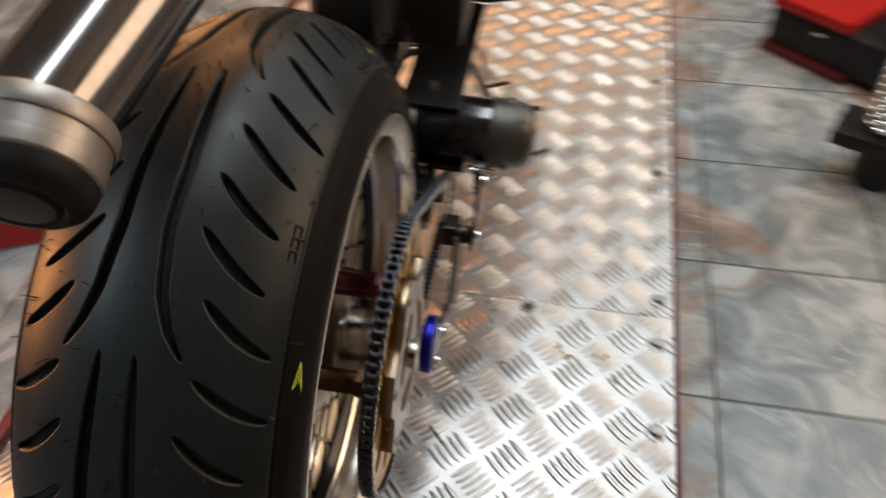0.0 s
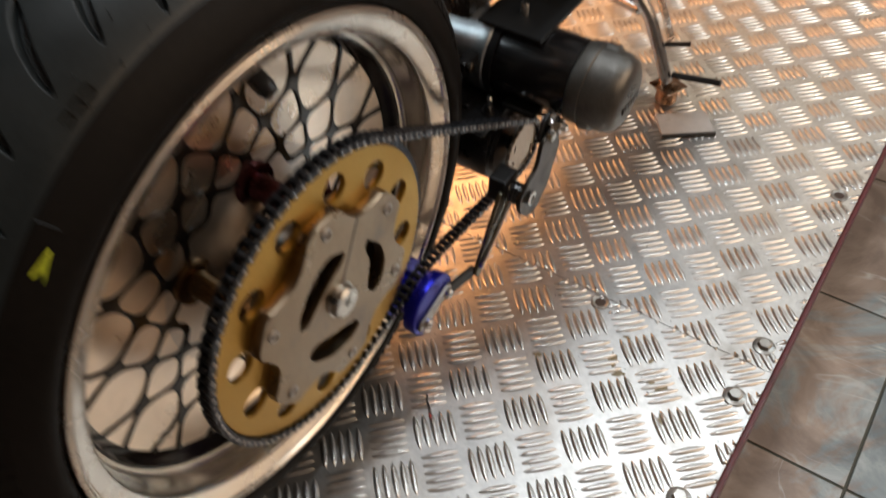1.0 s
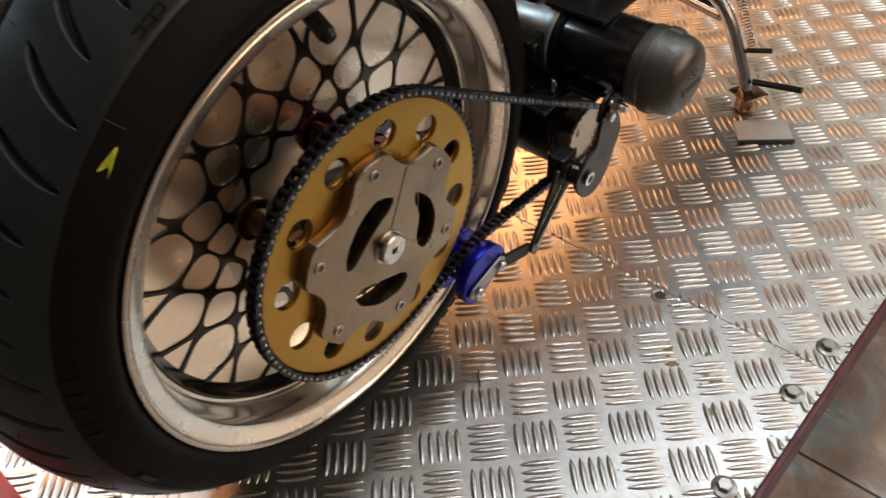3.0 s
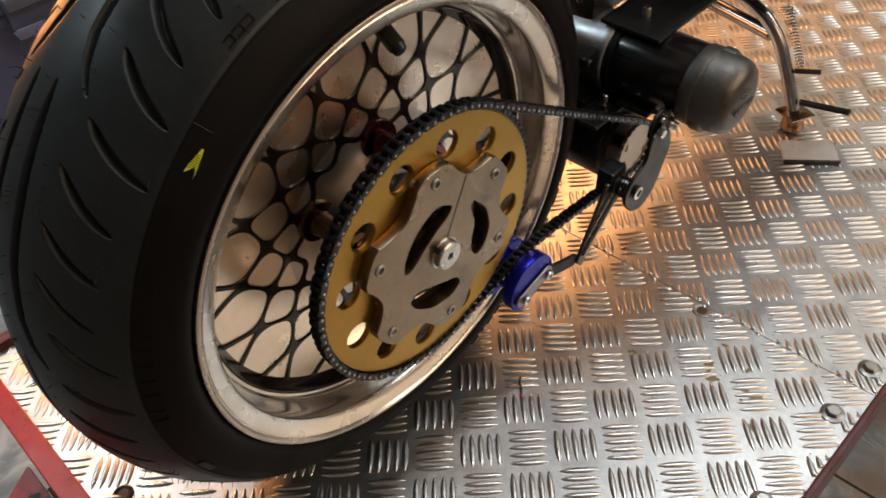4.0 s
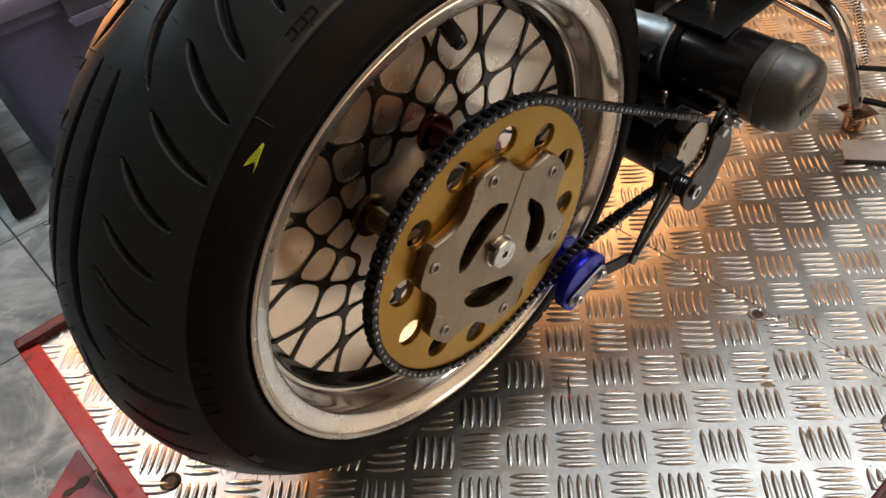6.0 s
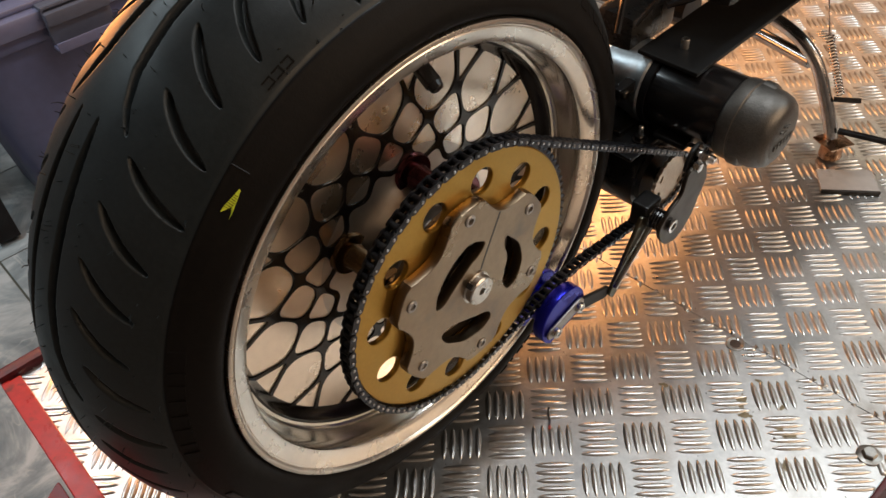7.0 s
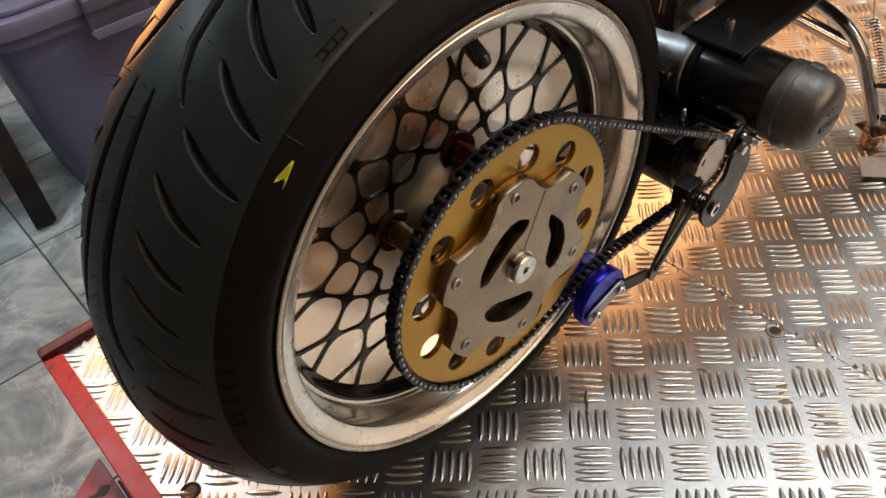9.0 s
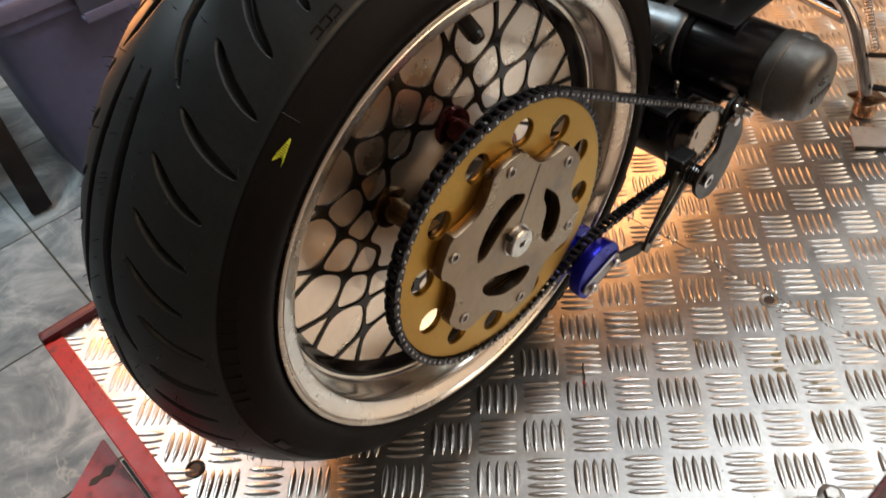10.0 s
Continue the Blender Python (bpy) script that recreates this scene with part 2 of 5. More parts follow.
def tile_material():
    m = bpy.data.materials.new("marbled_floor_tile")
    m.use_nodes = True
    N, K = m.node_tree.nodes, m.node_tree.links
    b = N["Principled BSDF"]
    co = N.new("ShaderNodeTexCoord")
    oi = N.new("ShaderNodeObjectInfo")
    add = N.new("ShaderNodeVectorMath")
    add.operation = "MULTIPLY_ADD"
    K.new(oi.outputs["Random"], add.inputs[0])
    add.inputs[1].default_value = (31, 17, 9)
    K.new(co.outputs["Object"], add.inputs[2])

    def noise(scale, detail, distortion, vector):
        n = N.new("ShaderNodeTexNoise")
        n.inputs["Roughness"].default_value = 0.62
        n.inputs["Scale"].default_value, n.inputs["Detail"].default_value, n.inputs["Distortion"].default_value = scale, detail, distortion
        K.new(vector, n.inputs["Vector"])
        return n.outputs["Fac"]
    cloud = noise(6.0, 12, 1.1, add.outputs[0])
    r1 = N.new("ShaderNodeValToRGB")
    e = r1.color_ramp.elements
    e[0].position, e[0].color = 0.36, (0.15, 0.185, 0.202, 1)
    e[1].position, e[1].color = 0.63, (0.46, 0.50, 0.51, 1)
    k = e.new(0.5)
    k.color = (0.258, 0.30, 0.316, 1)
    K.new(cloud, r1.inputs["Fac"])
    # a few thin pale streaks running slantwise
    mp = N.new("ShaderNodeMapping")
    mp.inputs["Rotation"].default_value = (0, 0, 0.6)
    mp.inputs["Scale"].default_value = (1.0, 3.4, 1.0)
    K.new(add.outputs[0], mp.inputs["Vector"])
    ridge = noise(4.0, 3, 0.7, mp.outputs[0])
    gate = noise(7.0, 2, 0.0, add.outputs[0])
    ab = N.new("ShaderNodeMath")
    ab.operation = "SUBTRACT"
    ab.inputs[1].default_value = 0.52
    K.new(ridge, ab.inputs[0])
    ab2 = N.new("ShaderNodeMath")
    ab2.operation = "ABSOLUTE"
    K.new(ab.outputs[0], ab2.inputs[0])
    vr = N.new("ShaderNodeMapRange")
    vr.inputs["From Min"].default_value, vr.inputs["From Max"].default_value = 0.0, 0.022
    vr.inputs["To Min"].default_value, vr.inputs["To Max"].default_value = 0.5, 0.0
    K.new(ab2.outputs[0], vr.inputs["Value"])
    gr = N.new("ShaderNodeMapRange")
    gr.inputs["From Min"].default_value, gr.inputs["From Max"].default_value = 0.48, 0.62
    K.new(gate, gr.inputs["Value"])
    mul = N.new("ShaderNodeMath")
    mul.operation = "MULTIPLY"
    K.new(vr.outputs[0], mul.inputs[0])
    K.new(gr.outputs[0], mul.inputs[1])
    mx = N.new("ShaderNodeMix")
    mx.data_type = "RGBA"
    K.new(mul.outputs[0], mx.inputs["Factor"])
    # rust-coloured clouds in the slate blue right of the table, denser beside it
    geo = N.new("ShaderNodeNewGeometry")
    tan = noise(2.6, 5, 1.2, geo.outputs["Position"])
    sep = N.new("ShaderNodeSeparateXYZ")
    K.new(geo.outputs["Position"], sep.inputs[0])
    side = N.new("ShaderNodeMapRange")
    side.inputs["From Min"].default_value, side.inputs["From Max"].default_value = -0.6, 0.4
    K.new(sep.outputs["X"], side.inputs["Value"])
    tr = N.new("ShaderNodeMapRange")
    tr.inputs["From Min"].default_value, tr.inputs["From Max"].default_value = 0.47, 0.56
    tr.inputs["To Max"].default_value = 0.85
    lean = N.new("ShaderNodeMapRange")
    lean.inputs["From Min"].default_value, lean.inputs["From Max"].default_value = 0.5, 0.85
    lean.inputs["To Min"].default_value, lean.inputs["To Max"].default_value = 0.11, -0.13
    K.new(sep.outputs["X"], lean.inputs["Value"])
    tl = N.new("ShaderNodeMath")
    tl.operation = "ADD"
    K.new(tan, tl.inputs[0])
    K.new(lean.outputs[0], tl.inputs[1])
    # past x 1.02 the unseen floor turns tan, added to warm the disc's reflections
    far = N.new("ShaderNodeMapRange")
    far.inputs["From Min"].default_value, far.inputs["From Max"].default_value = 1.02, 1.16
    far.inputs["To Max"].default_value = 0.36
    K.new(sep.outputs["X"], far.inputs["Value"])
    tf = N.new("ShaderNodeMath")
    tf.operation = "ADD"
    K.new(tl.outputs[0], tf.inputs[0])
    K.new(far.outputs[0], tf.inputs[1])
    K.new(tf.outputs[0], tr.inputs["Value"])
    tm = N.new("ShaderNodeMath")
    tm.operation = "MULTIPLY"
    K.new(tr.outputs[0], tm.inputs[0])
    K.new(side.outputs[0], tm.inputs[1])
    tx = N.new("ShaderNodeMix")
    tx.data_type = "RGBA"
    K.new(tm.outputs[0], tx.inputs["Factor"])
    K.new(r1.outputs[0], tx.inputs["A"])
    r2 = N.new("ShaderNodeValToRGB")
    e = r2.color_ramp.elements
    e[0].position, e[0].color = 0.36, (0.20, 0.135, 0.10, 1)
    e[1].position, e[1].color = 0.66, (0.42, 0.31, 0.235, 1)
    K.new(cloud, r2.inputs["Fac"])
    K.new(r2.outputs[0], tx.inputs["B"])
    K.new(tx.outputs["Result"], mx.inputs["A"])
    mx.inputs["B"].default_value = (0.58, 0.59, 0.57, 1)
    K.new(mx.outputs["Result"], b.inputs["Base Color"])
    rr = N.new("ShaderNodeMapRange")
    rr.inputs["To Min"].default_value, rr.inputs["To Max"].default_value = 0.26, 0.46
    K.new(cloud, rr.inputs["Value"])
    K.new(rr.outputs[0], b.inputs["Roughness"])
    return m


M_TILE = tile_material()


# ---- mesh helpers ----
def part(name, bm, mat, parent=None, label="", smooth=None, **tags):
    if isinstance(bm, bmesh.types.BMesh):
        me = bpy.data.meshes.new(name)
        bm.normal_update()
        bm.to_mesh(me)
        bm.free()
    else:
        me = bm
    me.materials.clear()
    me.materials.append(mat)
    if smooth is not None:
        for p in me.polygons:
            p.use_smooth = True
        me.set_sharp_from_angle(angle=radians(smooth))
    ob = new(name, me)
    if parent is not None:
        ob.parent = parent
    if label or tags:
        tagged(ob, label, **tags)
    return ob


def thing(name, label, category, group="", m=None, kind=""):
    ob = tagged(new(name), label, category, group, kind)
    if m is not None:
        ob.matrix_world = m
    return ob


def add_box(bm, lo, hi, bevel=0.0, m=None):
    r = bmesh.ops.create_cube(bm, size=1.0)
    lo, hi = Vector(lo), Vector(hi)
    t = Matrix.Translation((lo + hi) / 2) @ Matrix.Diagonal((*(hi - lo), 1))
    if m is not None:
        t = m @ t
    bmesh.ops.transform(bm, matrix=t, verts=r["verts"])
    if bevel:
        es = {e for v in r["verts"] for e in v.link_edges}
        bmesh.ops.bevel(bm, geom=list(es), offset=bevel, segments=2, affect="EDGES", profile=0.6)
    return bm


def box(lo, hi, bevel=0.0, m=None):
    return add_box(bmesh.new(), lo, hi, bevel, m)


def add_lathe(bm, profile, seg=48, axis="x", m=None, closed=False):
    """Turn a list of (along, radius) round the axis."""
    rings = []
    for a, r in profile:
        ring = []
        for k in range(seg):
            t = 2 * math.pi * k / seg
            c, s = r * math.cos(t), r * math.sin(t)
            p = Vector((a, c, s)) if axis == "x" else (Vector((c, s, a)) if axis == "z" else Vector((s, a, c)))
            if m is not None:
                p = m @ p
            ring.append(bm.verts.new(p))
        rings.append(ring)
    pairs = list(zip(rings, rings[1:]))
    if closed:
        pairs.append((rings[-1], rings[0]))
    for p, q in pairs:
        for k in range(seg):
            j = (k + 1) % seg
            bm.faces.new((p[k], p[j], q[j], q[k]))
    if not closed:
        if profile[0][1] > 1e-6:
            bm.faces.new(rings[0][::-1])
        if profile[-1][1] > 1e-6:
            bm.faces.new(rings[-1])
    bmesh.ops.recalc_face_normals(bm, faces=bm.faces[:])
    return bm


def lathe(profile, seg=48, axis="x", m=None, closed=False):
    return add_lathe(bmesh.new(), profile, seg, axis, m, closed)


def smooth_path(points, steps=8):
    p = [Vector(q) for q in points]
    p = [2 * p[0] - p[1]] + p + [2 * p[-1] - p[-2]]
    out = []
    for i in range(1, len(p) - 2):
        for s in range(steps):
            t = s / steps
            a, b, c, d = p[i - 1], p[i], p[i + 1], p[i + 2]
            out.append(0.5 * ((2 * b) + (c - a) * t + (2 * a - 5 * b + 4 * c - d) * t * t + (3 * b - a - 3 * c + d) * t ** 3))
    out.append(p[-2])
    return out


def add_tube(bm, pts, r, seg=12, cap=True):
    pts = [Vector(p) for p in pts]
    rr = r if callable(r) else (lambda s: r)
    rings = []
    nrm = None
    for i, p in enumerate(pts):
        d = (pts[min(i + 1, len(pts) - 1)] - pts[max(i - 1, 0)]).normalized()
        if nrm is None:
            nrm = d.orthogonal().normalized()
        nrm = (nrm - d * nrm.dot(d)).normalized()
        b = d.cross(nrm)
        q = rr(i / max(1, len(pts) - 1))
        rings.append([bm.verts.new(p + q * (math.cos(2 * math.pi * k / seg) * nrm + math.sin(2 * math.pi * k / seg) * b)) for k in range(seg)])
    for a, c in zip(rings, rings[1:]):
        for k in range(seg):
            j = (k + 1) % seg
            bm.faces.new((a[k], a[j], c[j], c[k]))
    if cap:
        bm.faces.new(rings[0][::-1])
        bm.faces.new(rings[-1])
    return bm


def tube(pts, r, seg=12, cap=True):
    return add_tube(bmesh.new(), pts, r, seg, cap)


def plate_mesh(name, outer, holes, x0, x1, bevel=0.0006):
    """A flat plate in the y-z plane between x0 and x1, with holes; loops are lists of (y, z)."""
    cu = bpy.data.curves.new(name, "CURVE")
    cu.dimensions, cu.fill_mode = "2D", "BOTH"
    cu.extrude = max(1e-5, abs(x1 - x0) / 2 - bevel)
    cu.bevel_depth, cu.bevel_resolution, cu.offset = bevel, 1, -bevel
    for k, loop in enumerate([outer] + list(holes)):
        area = sum(a[0] * b[1] - b[0] * a[1] for a, b in zip(loop, loop[1:] + loop[:1]))
        if (area > 0) != (k == 0):
            loop = loop[::-1]
        sp = cu.splines.new("POLY")
        sp.points.add(len(loop) - 1)
        for q, (u, v) in zip(sp.points, loop):
            q.co = (u, v, 0, 1)
        sp.use_cyclic_u = True
    ob = bpy.data.objects.new(name, cu)
    scene.collection.objects.link(ob)
    dg = bpy.context.evaluated_depsgraph_get()
    dg.update()
    me = bpy.data.meshes.new_from_object(ob.evaluated_get(dg))
    bpy.data.objects.remove(ob)
    bpy.data.curves.remove(cu)
    xm = (x0 + x1) / 2
    me.transform(Matrix(((0, 0, 1, xm), (1, 0, 0, 0), (0, 1, 0, 0), (0, 0, 0, 1))))
    me.name = name
    return me


def pol(r, deg):
    return (r * math.cos(radians(deg)), r * math.sin(radians(deg)))


def circle(cy, cz, r, n=28):
    return [(cy + r * math.cos(2 * math.pi * k / n), cz + r * math.sin(2 * math.pi * k / n)) for k in range(n)]


def round_poly(pts, inset, rad, n=5):
    """The polygon moved inwards by inset, with its corners rounded."""
    P = [Vector(p) for p in pts]
    if sum(a.x * b.y - b.x * a.y for a, b in zip(P, P[1:] + P[:1])) < 0:
        P = P[::-1]
    m = len(P)
    ins = []
    for i in range(m):
        a, b, c = P[i - 1], P[i], P[(i + 1) % m]
        d1, d2 = (b - a).normalized(), (c - b).normalized()
        n1, n2 = Vector((-d1.y, d1.x)), Vector((-d2.y, d2.x))
        k = max(0.25, 1 + n1.dot(n2))
        ins.append(b + (n1 + n2) * (inset / k))
    out = []
    for i in range(m):
        a, b, c = ins[i - 1], ins[i], ins[(i + 1) % m]
        u, v = (a - b), (c - b)
        r = min(rad, u.length * 0.46, v.length * 0.46)
        p, q = b + u.normalized() * r, b + v.normalized() * r
        for s in range(n + 1):
            t = s / n
            w = (1 - t) ** 2 * p + 2 * t * (1 - t) * b + t * t * q
            out.append((w.x, w.y))
    return out


# ---- frame of the machine: origin at the sprocket's centre, x along the axle ----
BIKE = Matrix.Translation((0.1392, 0.0004, 0.3011)) @ Matrix.Rotation(radians(2.10), 4, "Z") @ Matrix.Rotation(radians(3.87), 4, "Y")

# ================= setting =================
ROOM = (-2.7, 2.6, -2.4, 4.4)


def build_room():
    x0, x1, y0, y1 = ROOM
    t = 0.12
    part("wall_west", box((x0 - t, y0 - t, FLOOR_Z - 0.1), (x0, y1 + t, CEIL_Z)), M_WALLPAINT, label="plain pale painted workshop wall", kind="structure", category="wall")
    part("wall_east", box((x1, y0 - t, FLOOR_Z - 0.1), (x1 + t, y1 + t, CEIL_Z)), M_WALLPAINT, label="plain pale painted workshop wall", kind="structure", category="wall")
    part("wall_south", box((x0, y0 - t, FLOOR_Z - 0.1), (x1, y0, CEIL_Z)), M_WALLPAINT, label="plain pale painted workshop wall", kind="structure", category="wall")
    part("wall_north", box((x0, y1, FLOOR_Z - 0.1), (x1, y1 + t, CEIL_Z)), M_WALLPAINT, label="plain pale painted workshop wall", kind="structure", category="wall")
    part("ceiling", box((x0 - t, y0 - t, CEIL_Z), (x1 + t, y1 + t, CEIL_Z + 0.1)), M_CEIL, label="plain white painted ceiling", kind="structure", category="ceiling")


build_room()

# ================= lift table =================
TX0, TX1, TY0, TY1 = -0.432, 0.452, -0.352, 1.95
SEAM_Y = 0.362
lift = thing("lift_table", "low red steel lift table topped with aluminium tread plate", "lift table")


def build_lift():
    g = 0.0004
    part("deck_sheet", box((TX0, TY0, -0.004), (TX1, SEAM_Y - g, 0.0), 0.0006), M_PLATE, lift, "scuffed aluminium tread plate sheet")
    part("deck_sheet", box((TX0, SEAM_Y + g, -0.004), (TX1, TY1, 0.0002), 0.0006), M_PLATE, lift, "scuffed aluminium tread plate sheet")
    part("deck_underlay", box((TX0 + 0.01, TY0 + 0.01, -0.03), (TX1 - 0.01, TY1 - 0.01, -0.0045)), M_GUNMETAL, lift)
    # side rails: thin lips beside the sheet with a skirt below
    part("side_rail", box((TX1 + 0.0005, TY0 - 0.012, -0.06), (TX1 + 0.0070, TY1 + 0.02, 0.002), 0.002), M_DARKRED, lift, "mottled dark red steel edge rail")
    # left lip: its shade is put into a darker red than the end rail
    part("side_rail", box((TX0 - 0.0205, TY0 - 0.0125, -0.06), (TX0 - 0.0005, TY1 + 0.02, 0.014), 0.006), M_DARKRED, lift, "mottled dark red steel edge rail")
    bm = box((TX0, TY0 - 0.0125, -0.06), (TX1, TY0 - 0.0005, 0.005), 0.002)
    add_box(bm, (TX0 + 0.004, TY0 - 0.0122, 0.0005), (0.3, TY0 + 0.014, 0.0058), 0.0015)
    part("end_rail", bm, M_RED, lift, "chipped bright red steel end rail")
    part("end_rail", box((TX0, TY1 + 0.0005, -0.06), (TX1, TY1 + 0.012, 0.004), 0.002), M_DARKRED, lift)
    # scissor base under the deck
    for y in (0.0, 1.5):
        part("scissor_leg", box((TX0 + 0.1, y - 0.03, FLOOR_Z + 0.04), (TX0 + 0.14, y + 0.03, -0.0305), 0.004), M_DARKRED, lift)
        part("scissor_leg", box((TX1 - 0.14, y - 0.03, FLOOR_Z + 0.04), (TX1 - 0.10, y + 0.03, -0.0305), 0.004), M_DARKRED, lift)
    part("base_frame", box((TX0 + 0.06, -0.1, FLOOR_Z), (TX1 - 0.06, 1.7, FLOOR_Z + 0.042), 0.006), M_DARKRED, lift, "dark red steel base on the tiles")


build_lift()


def tread_bar_mesh():
    """One lens-shaped raised bar along x."""
    bm = bmesh.new()
    L, Wd, H = 0.0218, 0.0037, 0.0021
    n = 10
    rows = []
    for k in range(n + 1):
        s = math.sin(math.pi / 2 * (-1 + 2 * k / n))
        w = Wd * max(0.0, 1 - abs(s) ** 2.6) ** 0.75 + 0.0003
        h = H * max(0.0, 1 - abs(s) ** 5.0) + 0.0001
        rows.append([bm.verts.new((s * L, f * w, -0.0003 if g == 0 else h * g)) for f, g in ((-1, 0), (-0.62, 0.70), (0, 1), (0.62, 0.70), (1, 0))])
    for p, q in zip(rows, rows[1:]):
        for k in range(4):
            bm.faces.new((p[k], q[k], q[k + 1], p[k + 1]))
    me = bpy.data.meshes.new("tread_bar")
    bm.to_mesh(me)
    bm.free()
    for p in me.polygons:
        p.use_smooth = True
    me.materials.append(M_BAR)
    return me


PITCH, TURN = 0.05373, radians(45.7)
E1 = Vector((math.cos(TURN), math.sin(TURN)))
E2 = Vector((math.sin(TURN), -math.cos(TURN)))


def tread_places():
    """Centres and directions of all bars on both sheets."""
    out = []
    for org, ylo, yhi in (((0.1219, 0.1184), TY0 - 0.0003, SEAM_Y), ((0.2427, 0.4042), SEAM_Y, TY1)):
        for i in range(-45, 46):
            for j in range(-45, 46):
                c = Vector(org) + PITCH * (i * E1 + j * E2)
                if not (TX0 - 0.03 < c.x < TX1 + 0.03 and ylo - 0.03 < c.y < yhi + 0.03):
                    continue
                along, across = (E1, E2) if (i + j) % 2 == 0 else (E2, E1)
                for k in range(-2, 3):
                    p = c + across * (k * 0.0101)
                    # cut where it meets the seam or the edge of its sheet
                    lo, hi = -1.0, 1.0
                    for o, d, a0, a1 in ((p.x, along.x * 0.0222, TX0 + 0.002, TX1 - 0.001), (p.y, along.y * 0.0222, ylo + 0.0012, yhi - 0.0012)):
                        t0, t1 = sorted(((a0 - o) / d, (a1 - o) / d))
                        lo, hi = max(lo, t0), min(hi, t1)
                    if hi - lo < 0.15:
                        continue
                    out.append((p.x, p.y, math.atan2(along.y, along.x), lo, hi))
    return out


# ================= wheel =================
XC, RT, RHO = -0.143, 0.3152, 0.120
wheel = thing("rear_wheel", "wide black tyre on polished aluminium rim with black mesh spokes", "wheel", m=BIKE)


def seg_dist(px, py, pts, w0):
    """Depth of a tapered groove along a polyline at arrays px (metres round), py (metres across)."""
    best = np.full(px.shape, -1.0)
    n = len(pts) - 1
    tot = [0.0]
    for a, b in zip(pts, pts[1:]):
        tot.append(tot[-1] + math.hypot(b[0] - a[0], b[1] - a[1]))
    for k in range(n):
        (ax, ay), (bx, by) = pts[k], pts[k + 1]
        dx, dy = bx - ax, by - ay
        t = np.clip(((px - ax) * dx + (py - ay) * dy) / (dx * dx + dy * dy), 0, 1)
        d = np.hypot(px - ax - t * dx, py - ay - t * dy)
        s = (tot[k] + t * (tot[k + 1] - tot[k])) / tot[-1]
        w = w0 * np.clip(1 - np.abs(2 * s - 1) ** 3, 0, 1) ** 0.6 + 0.0004
        best = np.maximum(best, 1 - d / w)
    return best


def sag(deg):
    """How far the loaded tyre swells towards its foot."""
    return 0.0072 * np.clip((0.7 - np.sin(np.radians(deg))) / 1.2, 0, 1)


def build_tyre():
    # across: crown, then sidewall to the bead on both sides
    nu = 2520
    half = 0.1
    crown = np.linspace(-half, half, 261)
    def crown_r(dx):
        return RT - (RHO - np.sqrt(RHO * RHO - dx * dx))
    side = [(half + 0.003, 0.2545), (half + 0.0055, 0.2495), (half + 0.007, 0.2435), (half + 0.0068, 0.2385), (half + 0.0045, 0.2345), (half - 0.002, 0.2315), (half - 0.012, 0.2300)]
    prof = [(-a, r) for a, r in side[::-1]] + [(d, crown_r(d)) for d in crown] + side
    dxs = np.array([p[0] for p in prof])
    rs = np.array([p[1] for p in prof])
    th = np.linspace(0, 2 * math.pi, nu, endpoint=False)
    T, D = np.meshgrid(np.degrees(th), dxs, indexing="ij")
    R0 = np.repeat(rs[None, :], nu, 0)
    # pattern repeats every 40 degrees
    ph = (T - 92.0) % 40.0
    depth = np.zeros_like(T)
    k = math.radians(1) * 0.30
    for shift in (-40.0, 0.0, 40.0):
        px = (ph + shift) * k
        for sgn in (1, -1):
            q = D * sgn
            mid = [(0.3 * k, 0.0115), (9 * k, 0.0140), (17 * k, 0.0160), (25 * k, 0.0155), (33 * k, 0.0205), (37 * k, 0.028), (40.2 * k, 0.0385)]
            g = seg_dist(px, q + 0.003 * sgn, mid, 0.0044)
            depth = np.maximum(depth, np.clip(g * 2.4, 0, 1))
            for a0, d0, a1, d1 in ((2.3, 0.044, 7.6, 0.086), (9.0, 0.037, 15.5, 0.077), (17.0, 0.034, 23.3, 0.075), (24.3, 0.033, 31.0, 0.074), (32.8, 0.043, 39.0, 0.083)):
                f = lambda u: ((a0 + (a1 - a0) * (u + 0.10 * math.sin(math.pi * u))) * k, d0 + (d1 - d0) * u)
                g = seg_dist(px, q, [f(0), f(0.25), f(0.5), f(0.75), f(1)], 0.0035)
                depth = np.maximum(depth, np.clip(g * 2.6, 0, 1))
    R0 = R0 - 0.0072 * depth * depth * (3 - 2 * depth)
    # faint ribs on the shoulder and moulded rings on the sidewall
    edge = np.abs(np.abs(D) - 0.0905)
    R0 = R0 - 0.0012 * np.clip(1 - edge / 0.0012, 0, 1)
    R0 = R0 + 0.0008 * np.clip(1 - np.abs(np.abs(D) - 0.0925) / 0.0013, 0, 1)
    R0 = R0 + sag(T) * np.clip((R0 - 0.236) / 0.04, 0, 1)
    me = bpy.data.meshes.new("tyre")
    nv = len(prof)
    co = np.stack([XC + D, R0 * np.cos(np.radians(T)), R0 * np.sin(np.radians(T))], -1).reshape(-1, 3)
    # flattened where it stands on the plate
    down = np.array(BIKE.to_3x3())[2]
    height = co @ down + BIKE.translation.z
    co[:, 2] += np.clip(0.0022 - height, 0, None)
    iu = np.arange(nu)[:, None]
    iv = np.arange(nv - 1)[None, :]
    a = iu * nv + iv
    b = ((iu + 1) % nu) * nv + iv
    quads = np.stack([a, a + 1, b + 1, b], -1).reshape(-1, 4)
    me.vertices.add(len(co))
    me.vertices.foreach_set("co", co.ravel())
    me.loops.add(quads.size)
    me.loops.foreach_set("vertex_index", quads.ravel().astype(np.int32))
    me.polygons.add(len(quads))
    me.polygons.foreach_set("loop_start", np.arange(0, quads.size, 4, dtype=np.int32))
